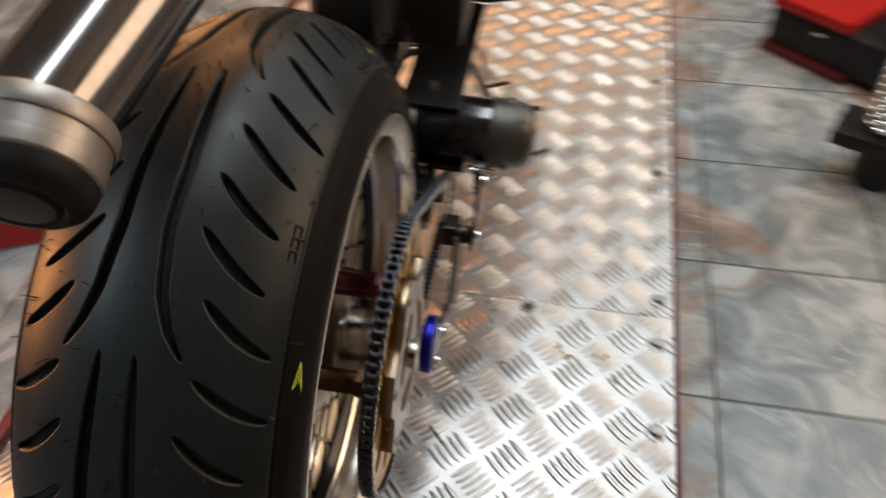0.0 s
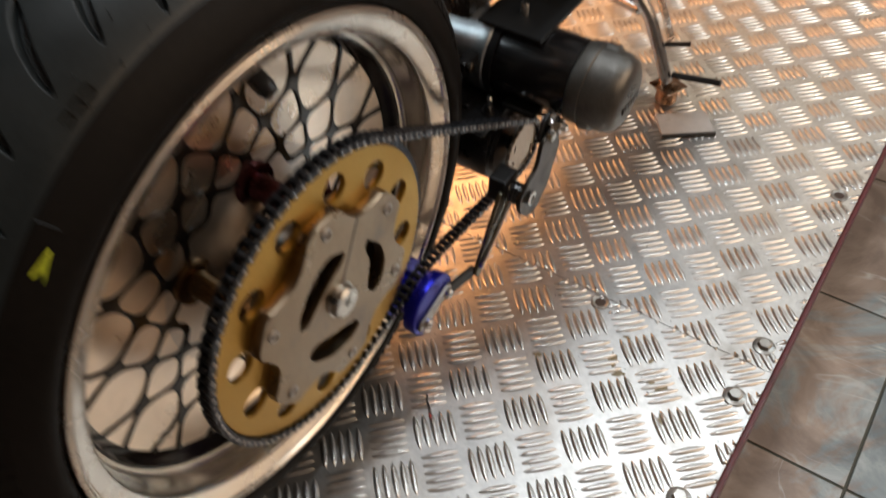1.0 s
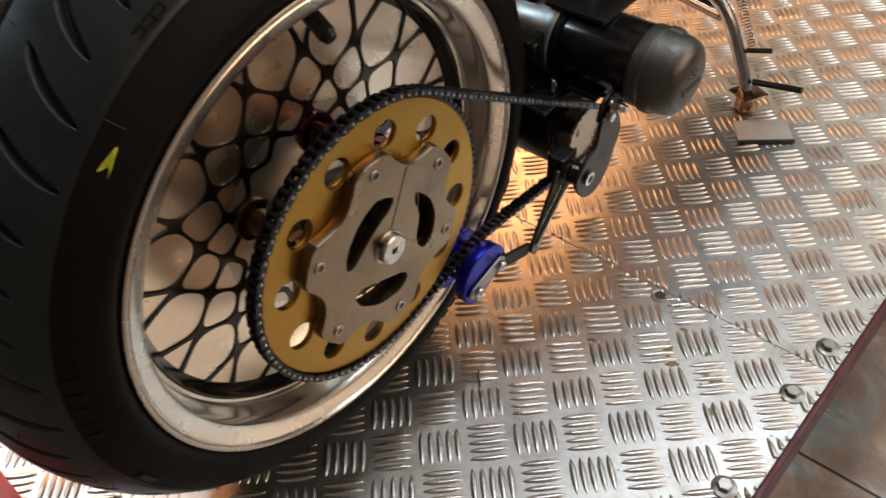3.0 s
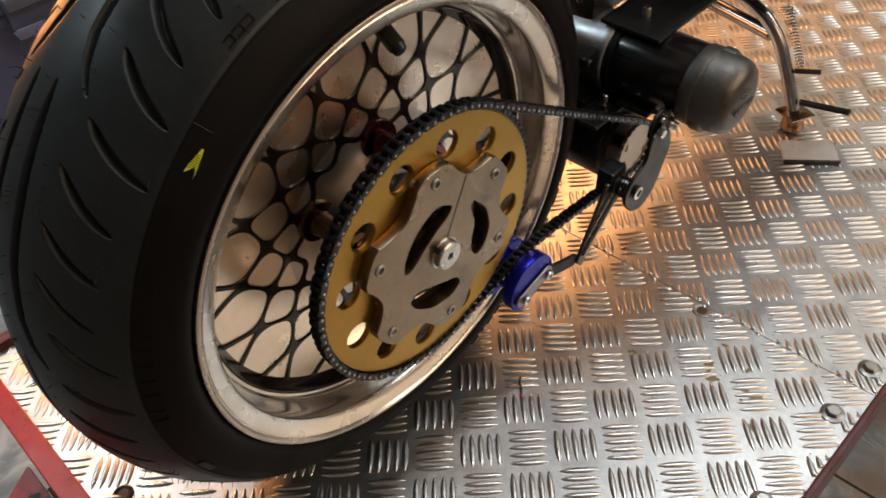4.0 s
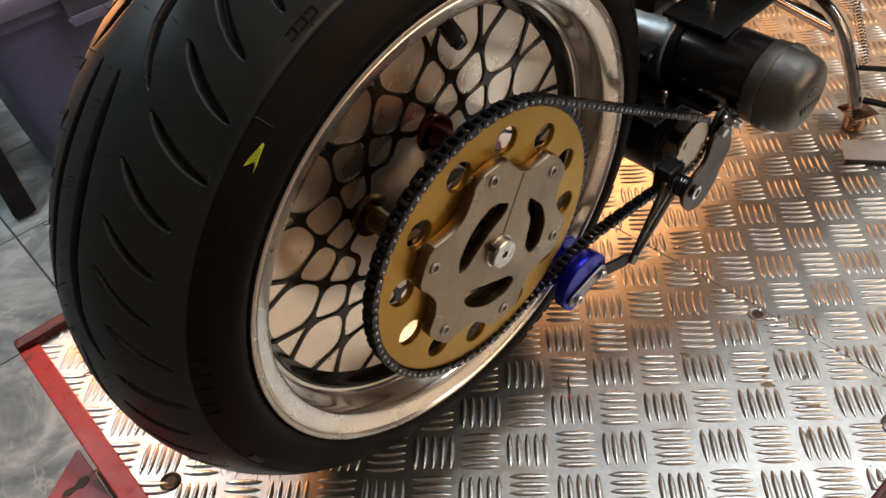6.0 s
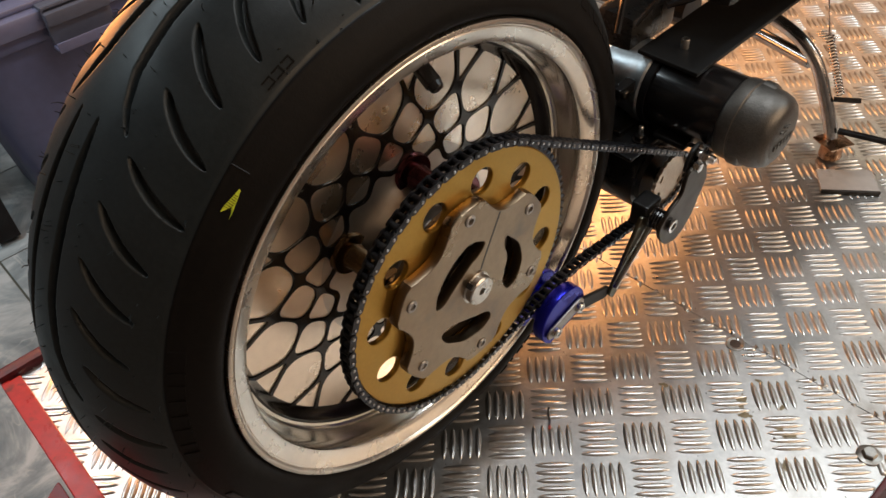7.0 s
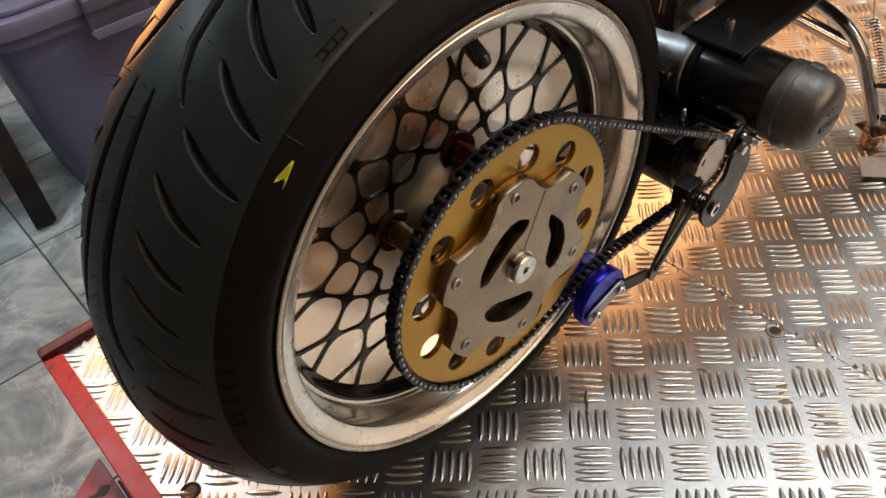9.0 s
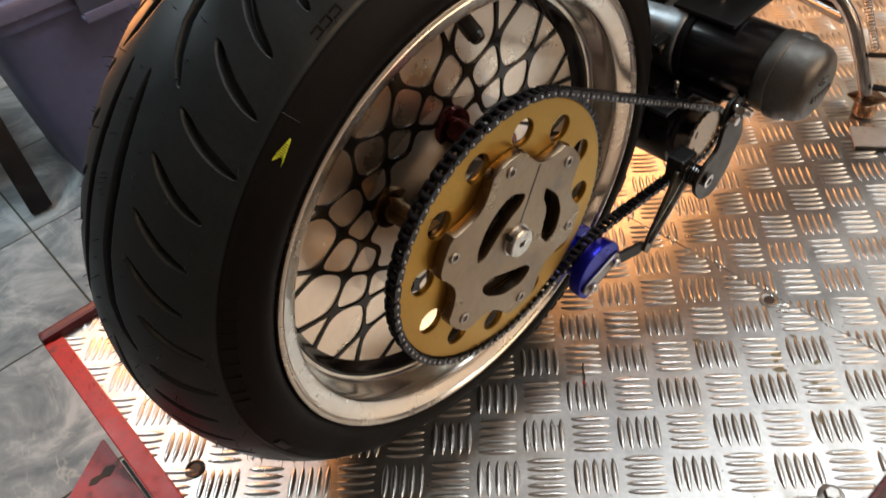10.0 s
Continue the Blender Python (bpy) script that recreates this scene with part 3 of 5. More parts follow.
    me.polygons.foreach_set("use_smooth", np.ones(len(quads), dtype=bool))
    me.update(calc_edges=True)
    tyre = new("tyre", me)
    me.materials.append(M_RUBBER)
    me.materials.append(M_WALL_RUBBER)
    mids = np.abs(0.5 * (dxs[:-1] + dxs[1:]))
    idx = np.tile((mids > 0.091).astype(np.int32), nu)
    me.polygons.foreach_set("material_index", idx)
    tyre.parent = wheel
    tagged(tyre, "wide black road tyre with curved slanting grooves")
    return tyre


tyre = build_tyre()


def on_tyre(dx, deg, lift_=0.0):
    """A place on the tyre's crown or shoulder and its outward normal."""
    a = min(abs(dx), 0.1)
    r = RT - (RHO - math.sqrt(RHO * RHO - a * a)) + float(sag(deg))
    n = Vector((math.copysign(a, dx), 0, 0)) + Vector((0, math.cos(radians(deg)), math.sin(radians(deg)))) * math.sqrt(RHO * RHO - a * a)
    n.normalize()
    p = Vector((XC + dx, r * math.cos(radians(deg)), r * math.sin(radians(deg))))
    return p + n * lift_, n


def build_tyre_details():
    # painted arrow, slightly proud of the rubber
    def quad_strip(rows, lift_):
        bm = bmesh.new()
        prev = None
        for (d0, t0), (d1, t1) in rows:
            a = bm.verts.new(on_tyre(d0, t0, lift_)[0])
            b = bm.verts.new(on_tyre(d1, t1, lift_)[0])
            if prev:
                bm.faces.new((prev[0], prev[1], b, a))
            prev = (a, b)
        return bm
    bm = quad_strip([((0.0990, 131.0), (0.0994, 131.0)), ((0.0977, 133.0), (0.0994, 133.0)), ((0.0970, 133.9), (0.0994, 133.9)), ((0.0966, 135.1), (0.0982, 134.5))], 0.0005)
    bm2 = quad_strip([((0.0994, 131.0), (0.0998, 131.1)), ((0.0994, 133.0), (0.1012, 133.2)), ((0.0994, 133.9), (0.1021, 134.3)), ((0.1008, 134.5), (0.1020, 135.5))], 0.0005)
    me2 = bpy.data.meshes.new("tmp")
    bm2.to_mesh(me2)
    bm2.free()
    bm.from_mesh(me2)
    part("painted_arrow", bm, M_YELLOW, tyre, "yellow painted direction arrow")
    for k in range(7):
        d0 = 131.9 + 0.36 * k
        bar = quad_strip([((0.0981 - 0.0002 * k, d0), (0.0982 - 0.0002 * k, d0 + 0.09)), ((0.1002 + 0.0001 * k, d0 + 0.15), (0.1002 + 0.0001 * k, d0 + 0.24))], 0.0007)
        part("arrow_hatch", bar, M_WALL_RUBBER, tyre)
    bm = quad_strip([((0.076, 60.6), (0.080, 60.9)), ((0.079, 61.4), (0.0805, 62.4))], 0.0005)
    part("painted_mark", bm, M_YELLOW, tyre, "yellow painted mark")
    # moulding hairs
    rng = random.Random(5)
    bm = bmesh.new()
    for k in range(330):
        deg = rng.uniform(60, 240)
        dx = rng.choice((-1, 1)) * rng.choice((0.0, 0.03, 0.055, 0.075, 0.088)) + rng.uniform(-0.003, 0.003)
        p, n = on_tyre(dx, deg, -0.0005)
        side = Vector((rng.uniform(-1, 1), rng.uniform(-1, 1), rng.uniform(-1, 1))) * 0.6
        L = rng.uniform(0.002, 0.0078)
        add_tube(bm, [p, p + n * L * 0.6 + side * L * 0.2, p + n * L + side * L * 0.7], lambda s: 0.0005 * (1 - 0.6 * s), 4)
    part("moulding_hairs", bm, M_RUBBER, tyre, kind="stuff")
    # raised letters on the side, too worn to read: plain bars
    def side_frame(deg, dx=0.0968):
        p, nn = on_tyre(dx, deg)
        t = Vector((0, -math.sin(radians(deg)), math.cos(radians(deg))))
        w = nn.cross(t)
        return Matrix(((t.x, w.x, nn.x, p.x), (t.y, w.y, nn.y, p.y), (t.z, w.z, nn.z, p.z), (0, 0, 0, 1)))
    for start, count in ((160, 8), (20, 8), (290, 8)):
        bm = bmesh.new()
        for k in range(count):
            wide = (0.0066, 0.0024, 0.0058, 0.0060, 0.0056, 0.0056, 0.0022, 0.0062)[k]
            add_box(bm, (-wide, -0.0062, -0.003), (wide, 0.0062, 0.0003), 0.0002, side_frame(start + k * 3.3))
        part("sidewall_lettering", bm, M_WALL_RUBBER, tyre, "raised worn black lettering bars")
    for start in (201, 333, 61):
        bm = box((-0.0105, -0.0036, -0.003), (0.0105, 0.0036, 0.0004), 0.0003, side_frame(start))
        add_box(bm, (-0.0085, -0.0020, -0.001), (0.0085, 0.0020, 0.0007), 0.0003, side_frame(start))
        part("size_panel", bm, M_LETTER, tyre, "small raised rubber panel")
    for deg in (128.4, 248.0, 8.0):
        bm = bmesh.new()
        pts = [on_tyre(dx, deg, 0.0002)[0] for dx in (0.0915, 0.0935, 0.0955, 0.0975, 0.0995)]
        add_tube(bm, pts, 0.00055, 5)
        part("mould_flash", bm, M_LETTER, tyre, "thin mould flash line")
    for dx, deg, n in ((0.083, 113.0, 3), (0.0835, 70.0, 3)):
        bm = bmesh.new()
        for k in range(n):
            p, nn = on_tyre(dx, deg + k * 1.9, 0.0002)
            t = Vector((0, -math.sin(radians(deg + k * 1.9)), math.cos(radians(deg + k * 1.9))))
            w = nn.cross(t)
            m = Matrix(((t.x, w.x, nn.x, p.x), (t.y, w.y, nn.y, p.y), (t.z, w.z, nn.z, p.z), (0, 0, 0, 1)))
            add_box(bm, (-0.0035, -0.0007, -0.001), (0.0035, 0.0007, 0.0004), 0, m)
            add_box(bm, (-0.0035, 0.0045, -0.001), (0.0035, 0.0059, 0.0004), 0, m)
            add_box(bm, (-0.0042, -0.0007, -0.001), (-0.0030, 0.0059, 0.0004), 0, m)
        part("shoulder_marking", bm, M_WALL_RUBBER, tyre)


build_tyre_details()

XL = -0.038      # outer lip of the rim
XS = -0.088      # face of the mesh spokes
XB = XS - 0.0016      # cover disc behind the spokes


def build_rim():
    lip = [(-0.044, 0.2315), (XL - 0.0015, 0.2324), (XL + 0.0008, 0.2317), (XL + 0.0013, 0.2306), (XL + 0.0012, 0.2284), (XL + 0.0003, 0.2273), (XL - 0.0020, 0.2262), (XL - 0.0024, 0.2252),
           (XL - 0.0018, 0.2243), (XL - 0.0030, 0.2205), (XL - 0.0050, 0.2150), (XL - 0.0064, 0.2117), (XL - 0.0078, 0.2101)]
    barrel = [(XL - 0.0078, 0.2101), (XL - 0.0096, 0.2093), (XL - 0.0200, 0.2080), (XS + 0.016, 0.2066), (XS + 0.0138, 0.2056), (XS + 0.0115, 0.2040), (XS + 0.0115, 0.2008),
              (XB - 0.01, 0.2005), (-0.200, 0.2005), (-0.243, 0.215), (-0.2540, 0.2290), (-0.2545, 0.2322),
              (-0.250, 0.2318), (-0.240, 0.222), (-0.200, 0.2085), (-0.07, 0.2105), (-0.052, 0.222), (-0.044, 0.2315)]
    rim = part("rim", lathe(barrel, 160, closed=True), M_BARREL, wheel, "deep polished aluminium rim", smooth=32)
    part("rim_lip", lathe(lip, 160, closed=True), M_RIM, rim, "satin machined rim lip", smooth=32)
    # black band where the spokes meet the barrel
    part("spoke_ring_band", lathe([(XS + 0.0105, 0.2003), (XS + 0.0105, 0.1985), (XS + 0.0060, 0.1960), (XS + 0.0005, 0.1910), (XS - 0.0028, 0.1898), (XS - 0.0028, 0.2003)], 128, closed=True), M_SPOKE, wheel, smooth=40)
    # cover disc and hub dome
    part("cover_disc", lathe([(XB - 0.006, 0.2000), (XB, 0.1998), (XB, 0.1040), (XB, 0.0)], 128), M_DISC, wheel, "polished aluminium cover plate", smooth=30)
    part("hub_dome", lathe([(XB + 0.0002, 0.1030), (XB + 0.0006, 0.096), (XB + 0.0012, 0.088), (XB + 0.0026, 0.0795), (XB + 0.0055, 0.0725), (XB + 0.0090, 0.0665), (XB + 0.0130, 0.0600), (XB + 0.0172, 0.0535), (XB + 0.0205, 0.0495), (XB + 0.0222, 0.0480), (XB + 0.0228, 0.0465), (XB + 0.0228, 0.0)], 128), M_DOME, wheel, "polished trumpet-shaped hub dome", smooth=30)
    # hub between wheel and sprocket
    part("hub", lathe([(XB + 0.0226, 0.0), (XB + 0.0226, 0.0310), (-0.0625, 0.0310), (-0.0620, 0.0385), (-0.0605, 0.0395), (-0.0340, 0.0395), (-0.0325, 0.0370), (-0.0280, 0.0310), (-0.0185, 0.0310), (-0.0185, 0.0)], 64), M_HUB, wheel, "turned dull steel hub", smooth=35)


build_rim()


def build_mesh_spokes():
    n, step, a0 = 16, 22.5, 61.0
    rr, ra, rb, rc, rd = 0.1932, 0.1565, 0.1268, 0.1040, 0.0880
    outer = [pol(0.1985, 360 * k / 192) for k in range(192)]
    holes = []
    half = 0.0017
    inner = []

    def arc(r, d0, d1, m=4):
        return [pol(r, d0 + (d1 - d0) * s / m) for s in range(m + 1)]
    for k in range(n):
        a = a0 + k * step
        b, prev = a + step / 2, a - step / 2
        A, B, C, A2, C2, Bp = pol(ra, a), pol(rb, b), pol(rc, a), pol(ra, a + step), pol(rc, a + step), pol(rb, prev)
        D = pol(rd, b)
        holes.append(round_poly(arc(rr, a - 5.2, a + 5.2, 3) + [A], half, 0.003))
        holes.append(round_poly(arc(rr, a + 6.0, b + 5.25, 3) + [A2, B, A], half, 0.016))
        holes.append(round_poly([A, Bp, C, B], half, 0.013))
        holes.append(round_poly([B, C, D, C2], half * 0.9, 0.008))
        inner += [pol(rc - 0.0060, a), pol(rd - 0.0056, b)]
    holes.append(round_poly(inner, 0.0, 0.009))
    me = plate_mesh("mesh_spokes", outer, holes, XS - 0.0022, XS, 0.0009)
    part("mesh_spokes", me, M_SPOKE, wheel, "gloss black crossed mesh spokes", smooth=50)


build_mesh_spokes()


def build_spacers():
    for k in (0, 1, 3, 4):
        deg = 81 + 72 * k
        y, z = pol(0.077, deg)
        m = Matrix.Translation((0, y, z))
        mat = M_WINE if k % 2 == 0 else M_BRONZE
        bm = lathe([(XS - 0.012, 0.0), (XS - 0.012, 0.0205), (XS + 0.0035, 0.0205), (XS + 0.0055, 0.0195), (XS + 0.0055, 0.0125), (XS + 0.010, 0.0125), (XS + 0.012, 0.0112), (-0.030, 0.0112), (-0.027, 0.0125), (-0.0182, 0.0125), (-0.0182, 0.0)], 28, m=m)
        sp = part("spacer", bm, mat, wheel, "dark wine anodised spacer" if k % 2 == 0 else "dark bronze anodised spacer", smooth=35)
        bm = lathe([(-0.0345, 0.0), (-0.0345, 0.0145), (-0.0285, 0.0145), (-0.0285, 0.0)], 6, m=m)
        part("spacer_nut", bm, mat, sp)


build_spacers()


def build_valve():
    u = Vector((0, *pol(1, 84.5)))
    p0 = Vector((XS - 0.002, *pol(0.199, 84.5)))
    p1 = p0 + Vector((0.012, 0, 0)) - u * 0.006
    p2 = p0 + Vector((0.0335, 0, 0)) - u * 0.0185
    v = part("valve_stem", tube([p0, p1, p1.lerp(p2, 0.5), p2], 0.0076, 16), M_BLACKGLOSS, wheel, "black rubber valve stem", smooth=40)
    d = (p2 - p1).normalized()
    part("valve_cap", tube([p2 - d * 0.0005, p2 + d * 0.004, p2 + d * 0.0055], lambda s: 0.0070 - 0.002 * s, 14), M_BLACKPAINT, v)


build_valve()

# ================= sprocket =================
sprocket = thing("sprocket", "large gold sprocket ring on a milled aluminium carrier", "sprocket", m=BIKE)
TEETH = 96
LINK = 0.0090      # chain pitch
RP = LINK / (2 * math.sin(math.pi / TEETH))


def tooth_loop(teeth, rp, hi=0.0022, lo=-0.0028):
    out = []
    for k in range(teeth):
        a = 360 / teeth * k
        s = 360 / teeth
        for f, h in ((0.0, lo), (0.2, lo + 0.0006), (0.36, hi - 0.001), (0.46, hi), (0.54, hi), (0.64, hi - 0.001), (0.8, lo + 0.0006)):
            out.append(pol(rp + h, a + s * f))
    return out


def build_sprocket():
    holes = [circle(*pol(0.1062, 18.6 + 30 * k), 0.0128, 26) for k in range(12)]
    holes.append(circle(0, 0, 0.070, 60))
    disc = [pol(0.1335, 360 * k / 180) for k in range(180)]
    me = plate_mesh("gold_disc", disc, holes, -0.0150, -0.0090, 0.0012)
    part("gold_disc", me, M_GOLD, sprocket, "gold anodised disc with twelve round holes", smooth=30)
    me = plate_mesh("toothed_ring", tooth_loop(TEETH, RP), [circle(0, 0, 0.1330, 120)], -0.0142, -0.0100, 0.0006)
    part("toothed_ring", me, M_CHAIN, sprocket, "dark steel toothed ring", smooth=30)
    # carrier: six arms with scooped sides and three bean-shaped slots
    outer = []
    for k in range(6):
        b = 93.95 - 60 * k
        for d in (-12.5, -8.5, 0, 8.5, 12.5):
            outer.append((0.0975 if abs(d) < 9 else 0.0950, b - d))
        for q in range(1, 14):
            t = q / 14
            dip = 0.0165 * math.sin(math.pi * t) ** 0.8
            outer.append((0.0950 - dip, b - 12.5 - 35 * t))
    outer = [pol(r, d) for r, d in outer]
    beans = [[(0.050, 74), (0.0595, 95), (0.0575, 115), (0.0548, 135), (0.0535, 155), (0.0505, 171), (0.042, 170), (0.034, 150), (0.031, 126), (0.034, 100), (0.0395, 80)],
             [(0.0545, 42), (0.0603, 14), (0.0645, -9), (0.0650, -28), (0.0585, -41), (0.0425, -34), (0.0390, -12), (0.0440, 10), (0.0460, 36)],
             [(0.0600, -70), (0.0660, -84), (0.0634, -107), (0.0595, -134), (0.0545, -149), (0.0425, -146), (0.0365, -122), (0.0385, -92), (0.0490, -70)]]
    slots = [round_poly([pol(r, d) for r, d in bean], 0.0, 0.008, 3) for bean in beans]
    me = plate_mesh("carrier", outer, slots, -0.0088, 0.0020, 0.0007)
    part("carrier", me, M_CARRIER, sprocket, "milled raw aluminium carrier plate with curved slots", smooth=30)
    # unseen flange, added to keep the gold back out of the cover disc's reflection
    part("added_back_flange", lathe([(-0.0225, 0.069), (-0.0225, 0.088), (-0.0205, 0.091), (-0.0152, 0.091), (-0.0152, 0.069)], 64, closed=True), M_CARRIER, sprocket, "added plain aluminium flange hiding the disc's gold back", smooth=35)
    # dark ring added for the shade of the gap seen through the slots
    part("slot_shade_ring", lathe([(-0.0300, 0.0312), (-0.0300, 0.068), (-0.0235, 0.068), (-0.0235, 0.0312)], 64, closed=True), M_GUNMETAL, sprocket, "added dark ring standing in for the shade in the slots", smooth=35)
    # saw cut: a dark thin inlay from hub to rim of the plate
    a, b = Vector(pol(0.0185, 72)), Vector(pol(0.0772, 66))
    d = (b - a).normalized()
    w = Vector((-d.y, d.x)) * 0.0009
    loop = [tuple(a - w), tuple(b - w), tuple(b + w), tuple(a + w)]
    part("saw_cut", plate_mesh("saw_cut", loop, [], -0.001, 0.0022, 0.0), M_BLACKPAINT, sprocket)
    # hub boss
    part("axle_boss", lathe([(-0.018, 0.0), (-0.018, 0.0165), (0.0024, 0.0165), (0.0028, 0.0160), (0.0028, 0.0146), (0.0085, 0.0146), (0.0097, 0.0134), (0.0097, 0.0038), (0.004, 0.0032), (0.004, 0.0)], 40), M_AXLE, sprocket, "turned bright axle boss with a centre hole", smooth=35)
    part("boss_key", box((0.002, -0.0178, -0.0035), (0.0085, -0.0130, 0.0020), 0.0006, Matrix.Rotation(radians(-50), 4, "X")), M_GUNMETAL, sprocket)
    bm0 = lathe([(-0.003, 0.0), (-0.003, 0.0058), (-0.0002, 0.0058), (0.0005, 0.0050), (0.0005, 0.0032), (-0.0010, 0.0029), (-0.0010, 0.0)], 18)
    me0 = bpy.data.meshes.new("carrier_bolt")
    bm0.normal_update()
    bm0.to_mesh(me0)
    bm0.free()
    for p in me0.polygons:
        p.use_smooth = True
    me0.set_sharp_from_angle(angle=radians(35))
    for k in range(6):
        ob = part("carrier_bolt", me0, M_SATIN, sprocket)
        y, z = pol(0.085, 93.95 - 60 * k)
        ob.location = (0.003, y, z)


build_sprocket()

# ================= chain =================
chain = thing("drive_chain", "dark steel roller chain round both sprockets", "chain", m=BIKE)
SMALL = Vector((0.352, -0.0985))
RS = 0.0346
CX = -0.0121


def belt():
    """Places along the chain, by arc length, round the two pitch circles."""
    c = SMALL
    d = c.length
    base = math.atan2(c.y, c.x)
    off = math.acos((RP - RS) / d)
    up = base + off
    # the lower run rises over the guide block
    crest = Vector((0.1480, -0.1090))
    leave = math.atan2(crest.y, crest.x) - math.acos(RP / crest.length)
    w = crest - c
    land = math.atan2(w.y, w.x) + math.acos(RS / w.length)
    pts = []
    n = 400
    sweep = (leave - up) % (2 * math.pi)
    for k in range(n + 1):
        a = up + sweep * k / n
        pts.append(Vector((RP * math.cos(a), RP * math.sin(a))))
    a1, b1 = pts[-1], c + RS * Vector((math.cos(land), math.sin(land)))
    e1, e2 = crest.lerp(a1, 0.32), crest.lerp(b1, 0.20)
    for k in range(1, 60):
        pts.append(a1.lerp(e1, k / 60))
    for k in range(40):
        t = k / 40
        pts.append((1 - t) ** 2 * e1 + 2 * t * (1 - t) * crest + t * t * e2)
    for k in range(100):
        pts.append(e2.lerp(b1, k / 100))
    turn = (up - land) % (2 * math.pi)
    for k in range(61):
        a = land + turn * k / 60
        pts.append(c + RS * Vector((math.cos(a), math.sin(a))))
    a2, b2 = pts[-1], pts[0]
    for k in range(1, 120):
        pts.append(a2.lerp(b2, k / 120))
    return pts


def link_mesh(name, x_half, thick, pins):
    """A pair of waisted side plates along y, one pitch long."""
    hp = LINK / 2
    loop = []
    for k in range(40):
        t = 2 * math.pi * k / 40
        y = (hp + 0.0039) * math.cos(t)
        s = abs(y) / (hp + 0.0039)
        z = 0.0041 * math.copysign(min(1, abs(math.sin(t)) ** 0.6), math.sin(t)) * (0.80 + 0.20 * min(1, s * 1.75) ** 2)
        loop.append((y, z))
    bm = bmesh.new()
    for x in (x_half, -x_half - thick):
        f0 = [bm.verts.new((x, y, z)) for y, z in loop]
        f1 = [bm.verts.new((x + thick, y, z)) for y, z in loop]
        bm.faces.new(f0[::-1])
        bm.faces.new(f1)
        for k in range(40):
            j = (k + 1) % 40
            bm.faces.new((f0[k], f0[j], f1[j], f1[k]))
    me = bpy.data.meshes.new(name)
    bm.normal_update()
    bm.to_mesh(me)
    bm.free()
    bm = bmesh.new()
    for y in (-hp, hp):
        if pins:
            w = x_half + thick + 0.0009
            add_lathe(bm, [(-w, 0.0), (-w, 0.0012), (-w + 0.0005, 0.0016), (w - 0.0005, 0.0016), (w, 0.0012), (w, 0.0)], 12, m=Matrix.Translation((0, y, 0)))
        else:
            add_lathe(bm, [(-x_half, 0.0), (-x_half, 0.0030), (x_half, 0.0030), (x_half, 0.0)], 14, m=Matrix.Translation((0, y, 0)))
    me2 = bpy.data.meshes.new(name + "_pin")
    bm.normal_update()
    bm.to_mesh(me2)
    bm.free()
    return me, me2


def build_chain():
    pts = belt()
    cum = [0.0]
    loop = pts + [pts[0]]
    for a, b in zip(loop, loop[1:]):
        cum.append(cum[-1] + (b - a).length)
    total = cum[-1]
    n = int(round(total / LINK / 2)) * 2
    pitch = total / n
    cum = np.array(cum)
    ys, zs = np.array([p.x for p in loop]), np.array([p.y for p in loop])
    at = lambda s: (float(np.interp(s % total, cum, ys)), float(np.interp(s % total, cum, zs)))
    outer, pins = link_mesh("outer_link", 0.0049, 0.0014, True)
    inner, rolls = link_mesh("inner_link", 0.0033, 0.0014, False)
    for k in range(n):
        a, b = at(k * pitch), at((k + 1) * pitch)
        ang = math.atan2(b[1] - a[1], b[0] - a[0])
        pl, pn = (outer, pins) if k % 2 == 0 else (inner, rolls)
        ob = part("link", pl, M_CHAIN, chain)
        ob.location = (CX, (a[0] + b[0]) / 2, (a[1] + b[1]) / 2)
        ob.rotation_euler = (ang, 0, 0)
        part("pin" if k % 2 == 0 else "roller", pn, M_RIVET if k % 2 == 0 else M_CHAIN, ob)


build_chain()

# ================= drive motor and starter =================
motor = thing("drive_motor", "black cylindrical drive motor with a small steel sprocket", "motor", m=BIKE)
starter = thing("starter_motor", "black tube motor with a cast grey end cap", "motor", m=BIKE)
tension = thing("chain_tensioner", "chain tensioner with a half-round blue guide block on a lever", "tensioner", m=BIKE)


